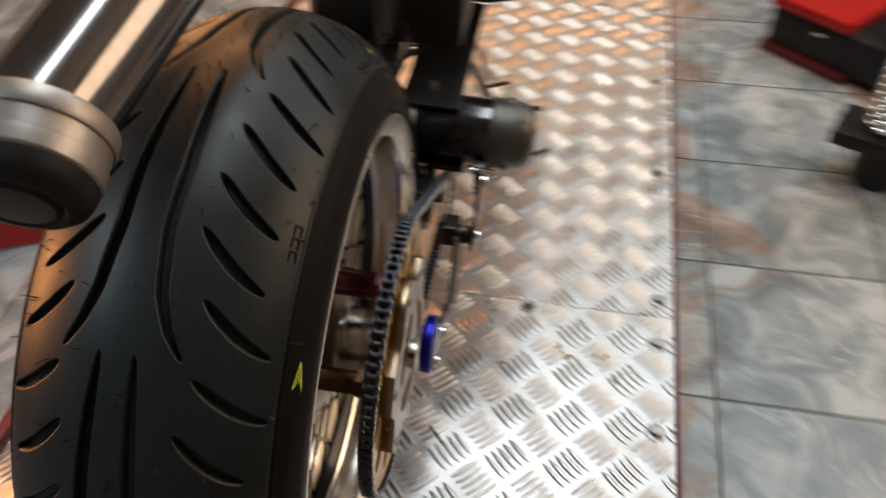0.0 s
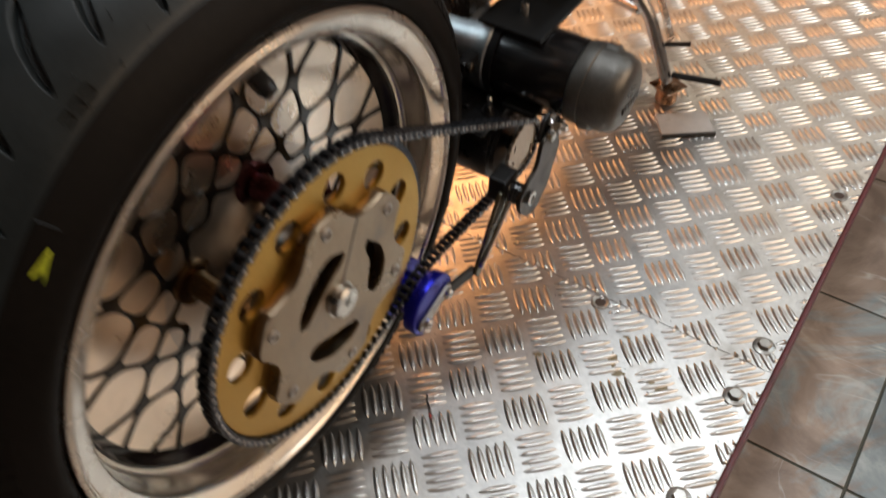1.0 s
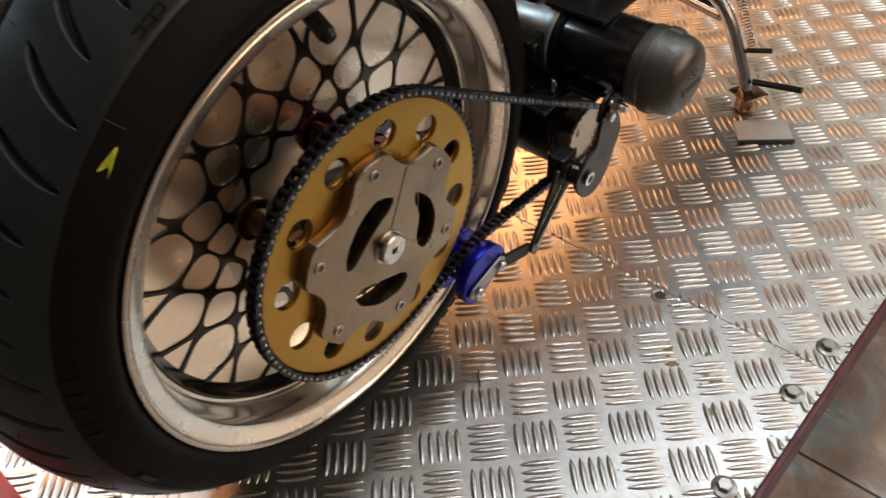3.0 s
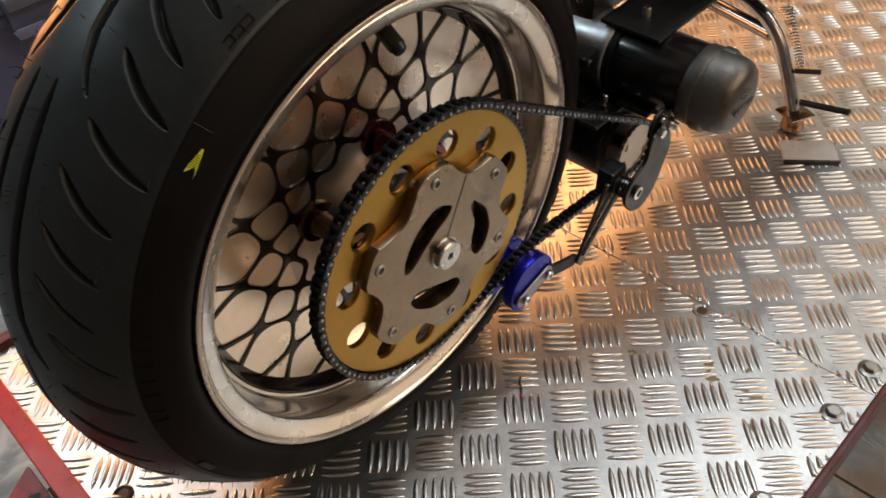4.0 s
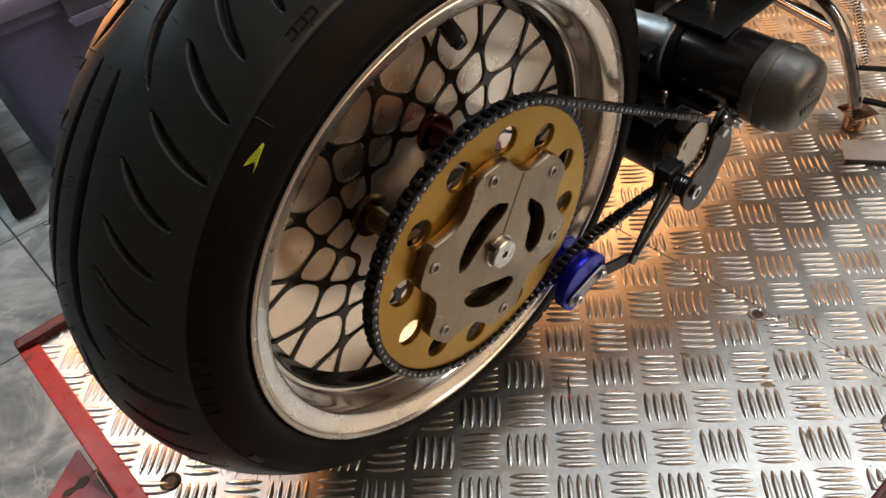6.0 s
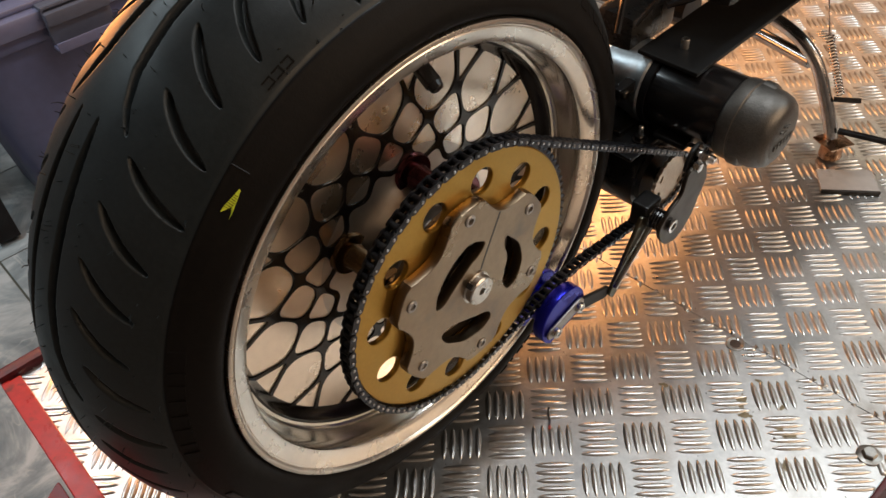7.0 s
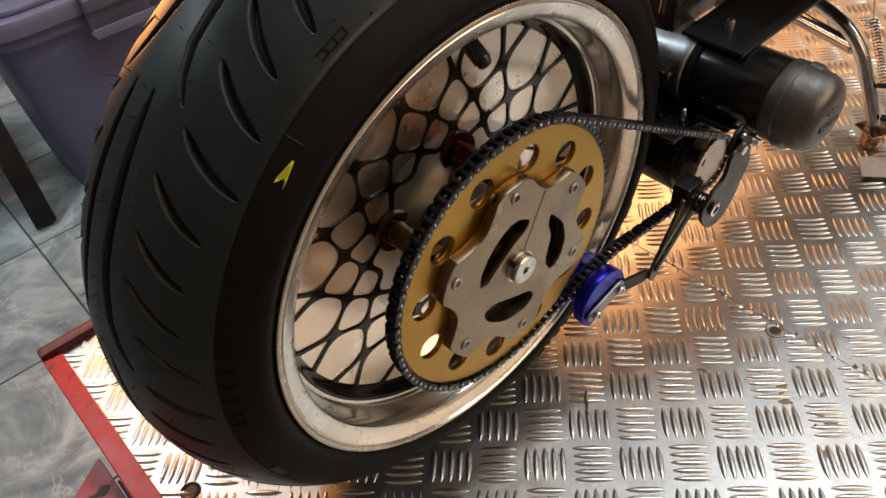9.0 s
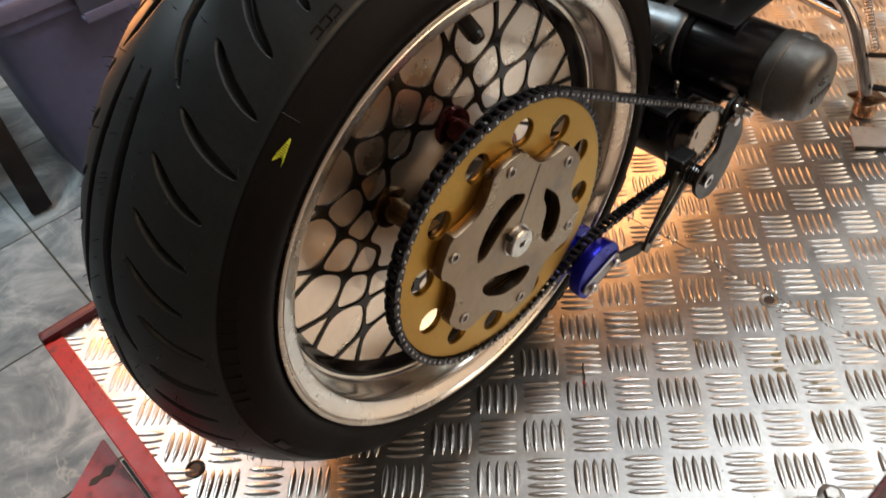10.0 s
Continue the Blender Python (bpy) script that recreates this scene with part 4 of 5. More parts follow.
def build_motors():
    # upper tube with cap
    ay, az = 0.371, 0.007
    m = Matrix.Translation((0, ay, az))
    part("tube_body", lathe([(-0.0555, 0.0), (-0.0555, 0.0432), (-0.054, 0.0438), (0.0395, 0.0438), (0.0395, 0.0)], 72, m=m), M_BLACKGLOSS, starter, "satin black tube body", smooth=35)
    part("flange", lathe([(-0.115, 0.0), (-0.115, 0.040), (-0.086, 0.0425), (-0.072, 0.045), (-0.066, 0.0475), (-0.058, 0.0475), (-0.056, 0.046), (-0.0558, 0.0)], 64, m=m), M_FLANGE, starter, "dull bluish alloy flange", smooth=35)
    part("clamp_band", lathe([(-0.0555, 0.0441), (-0.0555, 0.0462), (-0.047, 0.0462), (-0.047, 0.0441)], 64, m=m, closed=True), M_BLACKPAINT, starter, smooth=30)
    cap = part("end_cap", lathe([(0.0395, 0.0), (0.0395, 0.0430), (0.0415, 0.0452), (0.044, 0.0458), (0.0555, 0.0458), (0.0562, 0.0446), (0.0569, 0.0440), (0.0576, 0.0448), (0.067, 0.0445), (0.079, 0.0434), (0.0872, 0.0410), (0.0928, 0.0370), (0.0960, 0.0310), (0.0974, 0.0235), (0.0980, 0.012), (0.0982, 0.0)], 80, m=m), M_CAP, starter, "cast grey metal end cap", smooth=28)
    # worn lettering and emblem on the cap: plain bars
    bm = bmesh.new()
    for k, (dy, dz, L) in enumerate(((-0.010, 0.012, 0.006), (-0.004, 0.016, 0.005), (0.003, 0.013, 0.006), (-0.003, 0.008, 0.007))):
        add_box(bm, (0.0974, ay + dy - L / 2, az + dz - 0.0012), (0.0992, ay + dy + L / 2, az + dz + 0.0012), 0.0003, None)
    for k in range(6):
        add_box(bm, (0.0974, ay - 0.020 + 0.0068 * k, az - 0.008), (0.0993, ay - 0.0158 + 0.0068 * k, az - 0.0015), 0.0003)
    part("cap_emblem", bm, M_CAP, cap)
    for a0, a1 in ((38, 78), (205, 250), (300, 335)):
        bm = bmesh.new()
        rings = []
        for k in range(11):
            a = a0 + (a1 - a0) * k / 10
            h = 0.0032 * min(1.0, 3.2 * min(k, 10 - k) / 10) ** 0.5
            rings.append([bm.verts.new((x, ay + pol(r, a)[0], az + pol(r, a)[1])) for x, r in ((0.0574, 0.0430), (0.0574, 0.0446 + h), (0.0660, 0.0444 + h), (0.0705, 0.0440 + 0.5 * h), (0.0725, 0.0425))])
        for p, q in zip(rings, rings[1:]):
            for k in range(4):
                bm.faces.new((p[k], p[k + 1], q[k + 1], q[k]))
        bm.faces.new(rings[0][::-1])
        bm.faces.new(rings[-1])
        bmesh.ops.recalc_face_normals(bm, faces=bm.faces)
        part("cap_boss", bm, M_CAP, cap, smooth=40)
    # clamp screw ears
    for p in ((-0.062, 0.302, 0.026), (-0.062, 0.345, -0.046)):
        part("clamp_screw", lathe([(-0.006, 0.0), (-0.006, 0.0032), (0.004, 0.0032), (0.004, 0.0055), (0.007, 0.0055), (0.008, 0.004), (0.008, 0.0)], 14, m=Matrix.Translation(p)), M_ARM, starter)
        part("clamp_ear", box((p[0] - 0.010, p[1] - 0.006, p[2] - 0.008), (p[0] + 0.002, p[1] + 0.024, p[2] + 0.006), 0.002), M_BLACKPAINT, starter)
    # lower motor barrel
    by, bz = SMALL.x, SMALL.y
    m2 = Matrix.Translation((0, by, bz))
    part("barrel", lathe([(-0.165, 0.0), (-0.165, 0.047), (-0.162, 0.049), (-0.036, 0.049), (-0.033, 0.0475), (-0.033, 0.040), (-0.028, 0.038), (-0.028, 0.0)], 64, m=m2), M_BLACKPAINT, motor, "satin black motor barrel", smooth=35)
    teeth = 24
    rp2 = LINK / (2 * math.sin(math.pi / teeth))
    holes = []
    for a in (150, 205, 330):
        c, e = pol(0.024, a), pol(1.0, a + 12)
        t_ = (-e[1], e[0])
        holes.append([(c[0] + 0.0048 * math.cos(q) * t_[0] + 0.0022 * math.sin(q) * e[0], c[1] + 0.0048 * math.cos(q) * t_[1] + 0.0022 * math.sin(q) * e[1]) for q in np.linspace(0, 2 * math.pi, 16, endpoint=False)])
    loop = tooth_loop(teeth, rp2, 0.0010, -0.0012)
    me = plate_mesh("small_sprocket", loop, holes, -0.0145, -0.0098, 0.0006)
    me.transform(m2)
    part("small_sprocket", me, M_PINION, motor, "small bare steel sprocket with narrow slots", smooth=30)
    part("shaft", lathe([(-0.03, 0.0), (-0.03, 0.009), (-0.0125, 0.009), (-0.0125, 0.0)], 24, m=m2), M_GUNMETAL, motor, smooth=35)
    # bearing bracket between both motors
    part("motor_bracket", box((-0.115, by - 0.045, -0.045), (-0.060, by + 0.05, -0.030), 0.003), M_BLACKPAINT, motor, "black bracket plate")
    part("motor_bracket", box((-0.085, by - 0.07, -0.041), (-0.026, by + 0.01, -0.036), 0.002), M_BLACKPAINT, motor)
    for y in (0.318, 0.352):
        part("bracket_stud", lathe([(-0.042, 0.0), (-0.042, 0.0032), (-0.017, 0.0032), (-0.0155, 0.002), (-0.0155, 0.0)], 14, axis="z", m=Matrix.Translation((-0.040, y, 0.0))), M_STEEL, motor)
        part("stud_washer", lathe([(-0.0358, 0.0), (-0.0358, 0.009), (-0.0335, 0.009), (-0.0335, 0.006), (-0.029, 0.006), (-0.029, 0.0)], 16, axis="z", m=Matrix.Translation((-0.040, y, 0.0))), M_BLACKGLOSS, motor)


build_motors()


def bar_between(p, q, width, thick, across=(1, 0, 0), bevel=0.001):
    """A flat strip from p to q; its thin side looks along across."""
    p, q = Vector(p), Vector(q)
    d = (q - p)
    L = d.length
    d.normalize()
    a = Vector(across)
    a = (a - d * a.dot(d)).normalized()
    s = d.cross(a)
    m = Matrix(((a.x, d.x, s.x, p.x), (a.y, d.y, s.y, p.y), (a.z, d.z, s.z, p.z), (0, 0, 0, 1)))
    half = np.linspace(math.pi / 2, -math.pi / 2, 9)
    loop = [(width / 2 * math.sin(t), -width / 2 * math.cos(t)) for t in half] + [(-width / 2 * math.sin(t), L + width / 2 * math.cos(t)) for t in half]
    me = plate_mesh("strip", loop, [], -thick / 2, thick / 2, bevel)
    # plate_mesh lays (u, v) on (y, z); bring v along the strip
    me.transform(Matrix(((1, 0, 0, 0), (0, 0, 1, 0), (0, 1, 0, 0), (0, 0, 0, 1))))
    me.flip_normals()
    me.transform(m)
    return me


def build_tensioner():
    # outer arm from the mounting nut down to the pivot eye
    nut, piv = (0.036, 0.3200, -0.0185), (0.038, 0.2770, -0.0915)
    pts = [(0.330, -0.026), (0.343, -0.064), (0.334, -0.083), (0.325, -0.108), (0.309, -0.124), (0.296, -0.1285), (0.2745, -0.1215), (0.2585, -0.1005), (0.2545, -0.083), (0.2685, -0.069), (0.292, -0.058), (0.2955, -0.032), (0.303, -0.027)]
    part("outer_arm", plate_mesh("outer_arm", round_poly(pts, 0.0, 0.008), [], 0.0335, 0.0385, 0.0008), M_ARM, tension, "bare grey steel arm with a bolt eye", smooth=35)
    part("nut_plate", plate_mesh("nut_plate", round_poly([(0.297, -0.034), (0.331, -0.034), (0.333, -0.012), (0.320, -0.003), (0.303, -0.010)], 0.0, 0.006), [], 0.0290, 0.0330, 0.0008), M_BLACKPAINT, tension, "black plate behind the nuts", smooth=35)
    part("bracket_edge", tube(smooth_path([(0.020, 0.318, -0.012), (0.030, 0.331, -0.020), (0.031, 0.337, -0.045), (0.030, 0.338, -0.072)], 6), 0.0026, 8), M_BLACKGLOSS, tension, smooth=40)
    m = Matrix.Translation(nut)
    part("mount_nut", lathe([(0.0025, 0.0), (0.0025, 0.0105), (0.004, 0.0105), (0.004, 0.0085), (0.011, 0.0085), (0.011, 0.0)], 6, m=m), M_STEEL, tension, "bright steel nut")
    part("mount_stud", lathe([(-0.012, 0.0), (-0.012, 0.0048), (0.0155, 0.0048), (0.017, 0.0036), (0.017, 0.0)], 18, m=m), M_STEEL, tension, smooth=40)
    n2 = Matrix.Translation((0.036, 0.3065, -0.0240))
    part("lock_nut", lathe([(0.0025, 0.0), (0.0025, 0.0062), (0.0085, 0.0062), (0.0095, 0.0052), (0.0095, 0.0)], 6, m=n2), M_STEEL, tension, "bright steel nut")
    part("mount_plate", box((-0.030, 0.326, -0.031), (0.012, 0.360, -0.024), 0.003), M_MATTBLACK, tension)
    part("nut_spacer", lathe([(0.0, 0.0), (0.0, 0.0125), (0.006, 0.0125), (0.006, 0.0)], 24, m=Matrix.Translation((0.028, nut[1], nut[2]))), M_BLACKGLOSS, tension)
    p = Matrix.Translation(piv)
    part("pivot_eye", lathe([(0.0026, 0.0048), (0.0026, 0.0085), (0.0046, 0.0085), (0.0050, 0.0075), (0.0050, 0.0048)], 26, m=p, closed=True), M_STEEL, tension, smooth=35)
    part("pivot_bolt", lathe([(-0.045, 0.0), (-0.045, 0.0046), (0.0032, 0.0046), (0.0032, 0.0)], 20, m=p), M_GUNMETAL, tension)
    # block with coil spring round the pivot
    part("pivot_block", box((-0.004, 0.2585, -0.100), (0.018, 0.2865, -0.068), 0.003), M_BLACKPAINT, tension, "black pivot block")
    coil = [(0.018 + 0.018 * s / 60, 0.271 + 0.0115 * math.cos(s * 0.55), -0.087 + 0.0115 * math.sin(s * 0.55)) for s in range(61)]
    part("coil_spring", tube(coil, 0.0015, 6), M_BLACKGLOSS, tension, "black coil spring", smooth=50)
    # lever down to the roller
    part("upper_lever", plate_mesh("upper_lever", round_poly([(0.250, -0.074), (0.277, -0.097), (0.2125, -0.1765), (0.2030, -0.1650)], 0.0, 0.005), [], 0.0135, 0.0185, 0.0008), M_LEVER, tension, "tapered olive grey steel lever", smooth=35)
    part("lever_rib", bar_between((0.0225, 0.268, -0.090), (0.0225, 0.206, -0.150), 0.0025, 0.006, bevel=0.0005), M_STEEL, tension, smooth=35)
    part("lower_lever", bar_between((0.0125, 0.201, -0.161), (0.0125, 0.146, -0.140), 0.0165, 0.0045), M_MATTBLACK, tension, smooth=35)
    part("roller_plate", bar_between((0.0135, 0.150, -0.1385), (0.0135, 0.1050, -0.1495), 0.0160, 0.003), M_SATIN, tension, smooth=35)
    # half-round blue guide block under the lower run, cut off along the bolt line
    c, rad = Vector((0.1275, -0.1415)), 0.0360
    along = Vector((-0.957, -0.288))
    off = Vector((0.288, -0.957))

    def segment(r, cut):
        h = math.sqrt(max(1e-8, r * r - cut * cut))
        a0 = math.atan2(cut, h)
        out = []
        for k in range(33):
            a = a0 - (math.pi + 2 * a0) * k / 32
            q = c + along * (r * math.cos(a)) + off * (r * math.sin(a))
            out.append((q.x, q.y))
        return out
    base = belt()
    run = min((Vector(p) - c).length for p in base) - 0.0056
    part("guide_core", plate_mesh("guide_core", segment(run, min(0.0205, run * 0.8)), [], -0.0262, -0.0032, 0.0004), M_BLUE, tension, "blue anodised grooved chain guide", smooth=40)
    part("guide_flange", plate_mesh("guide_flange", segment(rad, 0.0225), [], -0.0345, -0.0263, 0.0012), M_BLUE, tension, smooth=40)
    part("guide_flange", plate_mesh("guide_flange", segment(rad, 0.0225), [], -0.0031, 0.0108, 0.0014), M_BLUE, tension, smooth=40)
    for y, z in ((0.1473, -0.1388), (0.1085, -0.1475)):
        part("roller_bolt", lathe([(0.0, 0.0), (0.0, 0.0062), (0.0042, 0.0062), (0.0055, 0.0048), (0.0055, 0.0030), (0.0032, 0.0028), (0.0032, 0.0)], 18, m=Matrix.Translation((0.0152, y, z))), M_STEEL, tension, "bright socket bolt", smooth=35)


build_tensioner()

# ================= body above: bracket, underside, stand, silencer =================
body = thing("machine_underside", "black underside of the machine with a mounting bracket", "motorcycle body", m=BIKE)


def build_body():
    me = plate_mesh("mount_strap", [(-0.075, 0.345), (0.0, 0.345), (0.002, 0.62), (-0.078, 0.62)], [circle(-0.039, 0.381, 0.004, 16)], -0.0025, 0.0025, 0.0008)
    # lay it flat: plate (y,z) -> (x,y)
    me.transform(Matrix(((0, 1, 0, 0), (0, 0, 1, 0), (1, 0, 0, 0.0535), (0, 0, 0, 1))))
    part("mount_strap", me, M_MATTBLACK, body, "flat black steel mounting strap", smooth=30)
    part("strap_bolt", lathe([(0.055, 0.0), (0.055, 0.0048), (0.066, 0.0048), (0.0672, 0.0040), (0.0672, 0.0026), (0.0630, 0.0024), (0.0630, 0.0)], 18, axis="z", m=Matrix.Translation((-0.039, 0.381, 0))), M_BOLT, body, "dull steel strap bolt", smooth=40)
    bm = box((-0.30, 0.54, 0.075), (0.08, 1.3, 0.36), 0.07)
    part("underbody", bm, M_MATTBLACK, body, "dull black rounded underside", smooth=40)
    # mudguard end, loom and castings behind the tube motor
    part("canister", lathe([(-0.16, 0.0), (-0.16, 0.050), (-0.150, 0.062), (-0.105, 0.066), (-0.088, 0.060), (-0.082, 0.048), (-0.084, 0.0)], 48, m=Matrix.Translation((0, 0.325, 0.215))), M_MATTBLACK, body, "round black canister", smooth=40)
    part("canister_rim", lathe([(-0.082, 0.046), (-0.080, 0.052), (-0.084, 0.054), (-0.086, 0.048)], 48, m=Matrix.Translation((0, 0.325, 0.215)), closed=True), M_BLACKGLOSS, body, smooth=40)
    part("casting", box((-0.140, 0.350, 0.040), (-0.088, 0.440, 0.085), 0.010), M_GUNMETAL, body, "dark cast housing", smooth=40)
    part("rear_housing", box((-0.20, 0.405, 0.100), (-0.008, 0.60, 0.27), 0.012), M_MATTBLACK, body, "black housing under the seat", smooth=40)
    for q, pts in enumerate(([(-0.085, 0.35, 0.08), (-0.07, 0.375, 0.12), (-0.09, 0.42, 0.14), (-0.11, 0.52, 0.14)], [(-0.095, 0.33, 0.075), (-0.105, 0.36, 0.13), (-0.12, 0.44, 0.15), (-0.11, 0.55, 0.15)], [(-0.08, 0.40, 0.085), (-0.055, 0.43, 0.10), (-0.075, 0.50, 0.13), (-0.09, 0.56, 0.14)])):
        part("cable", tube(smooth_path(pts, 8), 0.0028 + 0.0008 * q, 8), M_BLACKGLOSS, body, smooth=40)
    part("swing_arm", box((-0.33, -0.03, -0.03), (-0.285, 0.56, 0.04), 0.012), M_BLACKPAINT, body, "black swing arm beam")
    part("cross_tube", tube([(-0.31, 0.5, 0.02), (-0.1, 0.5, 0.03)], 0.022, 18), M_BLACKPAINT, body)
    part("rear_axle", tube([(-0.30, 0, 0), (-0.10, 0, 0)], 0.012, 18), M_STEEL, body)


build_body()

stand = thing("side_stand", "worn chrome side stand with a return spring", "side stand")


def build_stand():
    pts = smooth_path([(-0.16, 0.80, 0.215), (-0.06, 0.80, 0.205), (0.015, 0.80, 0.185), (0.062, 0.80, 0.150), (0.092, 0.797, 0.098), (0.112, 0.794, 0.055), (0.123, 0.792, 0.022)], 8)
    part("stand_leg", tube(pts, 0.0105, 18), M_OLDCHROME, stand, "bent chrome tube leg", smooth=40)
    pts = smooth_path([(-0.16, 0.86, 0.150), (-0.05, 0.83, 0.147), (0.055, 0.803, 0.143)], 8)
    part("brace_rod", tube(pts, 0.0112, 16), M_PIPE, stand, smooth=40)
    m = Matrix.Translation((0.125, 0.791, 0.0))
    part("foot_flange", lathe([(0.0305, 0.0), (0.0305, 0.030), (0.0335, 0.031), (0.0365, 0.014), (0.040, 0.0)], 4, axis="z", m=m @ Matrix.Rotation(0.35, 4, "Z")), M_COPPER, stand, "coppery flared foot flange")
    part("foot", lathe([(0.0045, 0.0), (0.0045, 0.017), (0.008, 0.018), (0.026, 0.0165), (0.031, 0.014), (0.031, 0.0)], 28, axis="z", m=m), M_COPPER, stand, "coppery round foot", smooth=35)
    part("foot_rod", tube([(0.128, 0.793, 0.052), (0.205, 0.795, 0.062)], 0.0052, 12), M_BLACKPAINT, stand, "black foot rod", smooth=40)
    part("kick_peg", tube([(0.105, 0.798, 0.098), (0.140, 0.815, 0.100)], 0.0042, 12), M_GUNMETAL, stand, smooth=40)
    a, b = Vector((0.074, 0.80, 0.196)), Vector((0.113, 0.800, 0.108))
    ax = (b - a).normalized()
    u = ax.orthogonal().normalized()
    v = ax.cross(u)
    n = 150
    coil = [a.lerp(b, k / n) + 0.0054 * (math.cos(k * 0.8) * u + math.sin(k * 0.8) * v) for k in range(n + 1)]
    part("return_spring", tube(coil, 0.0012, 5), M_OLDCHROME, stand, "bright coil return spring", smooth=60)
    part("spring_hook", tube([a, a + Vector((-0.012, 0.0, 0.05)), a + Vector((-0.03, 0.0, 0.10))], 0.0013, 6), M_OLDCHROME, stand)


build_stand()


def build_pad():
    m = pose(0.172, 0.752, 0.0, 0, 0, 37)
    pad = part("stand_pad", box((-0.041, -0.034, 0.0022), (0.041, 0.020, 0.0062), 0.0008, m), M_PAD, label="small flat pale metal pad under the stand foot", category="metal pad")
    # shade on the pad's front edge, built as a dark strip
    part("pad_edge_shade", box((-0.042, -0.0385, 0.0022), (0.042, -0.0343, 0.0080), 0.001, m), M_GUNMETAL, pad, "dark strip for the shaded front edge")


build_pad()

silencer = thing("silencer", "chrome silencer tube with a grey collar and black end cap", "silencer")


def build_silencer():
    a = Vector((-0.0003, -0.1717, 0.6869))
    d = Vector((0.08, 0.98, 0.19)).normalized()
    m = Matrix.Translation(a) @ d.to_track_quat("Z", "Y").to_matrix().to_4x4()
    part("silencer_tube", lathe([(-0.006, 0.0), (-0.006, 0.0350), (0.30, 0.0350), (0.36, 0.028), (0.36, 0.0)], 64, axis="z", m=m), M_PIPE, silencer, "chrome tube", smooth=35)
    # the tip is cut and set slightly askew on the tube
    m = Matrix.Translation(a) @ Matrix.Rotation(radians(17), 4, Vector((0.591, -0.631, 0.503))) @ d.to_track_quat("Z", "Y").to_matrix().to_4x4()
    part("collar", lathe([(-0.026, 0.0), (-0.026, 0.0385), (-0.016, 0.0390), (-0.0155, 0.0404), (-0.014, 0.0410), (-0.005, 0.0410), (-0.0035, 0.0402), (-0.0035, 0.0)], 64, axis="z", m=m), M_SATIN, silencer, "grey metal collar", smooth=35)
    part("tip_shell", lathe([(-0.0265, 0.0), (-0.0265, 0.0392), (-0.030, 0.0392), (-0.036, 0.0386), (-0.0375, 0.0372), (-0.0375, 0.0)], 64, axis="z", m=m), M_SATIN, silencer, "dull grey rounded tip", smooth=35)
    part("end_cap", lathe([(-0.0380, 0.0), (-0.0380, 0.0375), (-0.044, 0.0366), (-0.049, 0.0345), (-0.0525, 0.0300), (-0.0535, 0.0255), (-0.0515, 0.0225), (-0.0540, 0.0195), (-0.0548, 0.0100), (-0.0550, 0.0)], 64, axis="z", m=m), M_MATTBLACK, silencer, "dull black end cap", smooth=35)


build_silencer()

# ================= things beside the table =================
def rounded_slab(name, x0, x1, y0, y1, z0, z1, rad, bevel):
    """A flat slab with rounded corners in plan."""
    me = plate_mesh(name, round_poly([(x0, y0), (x1, y0), (x1, y1), (x0, y1)], 0.0, rad, 8), [], -(z1 - z0) / 2, (z1 - z0) / 2, bevel)
    me.transform(Matrix(((0, 1, 0, 0), (0, 0, 1, 0), (1, 0, 0, (z0 + z1) / 2), (0, 0, 0, 1))))
    return me


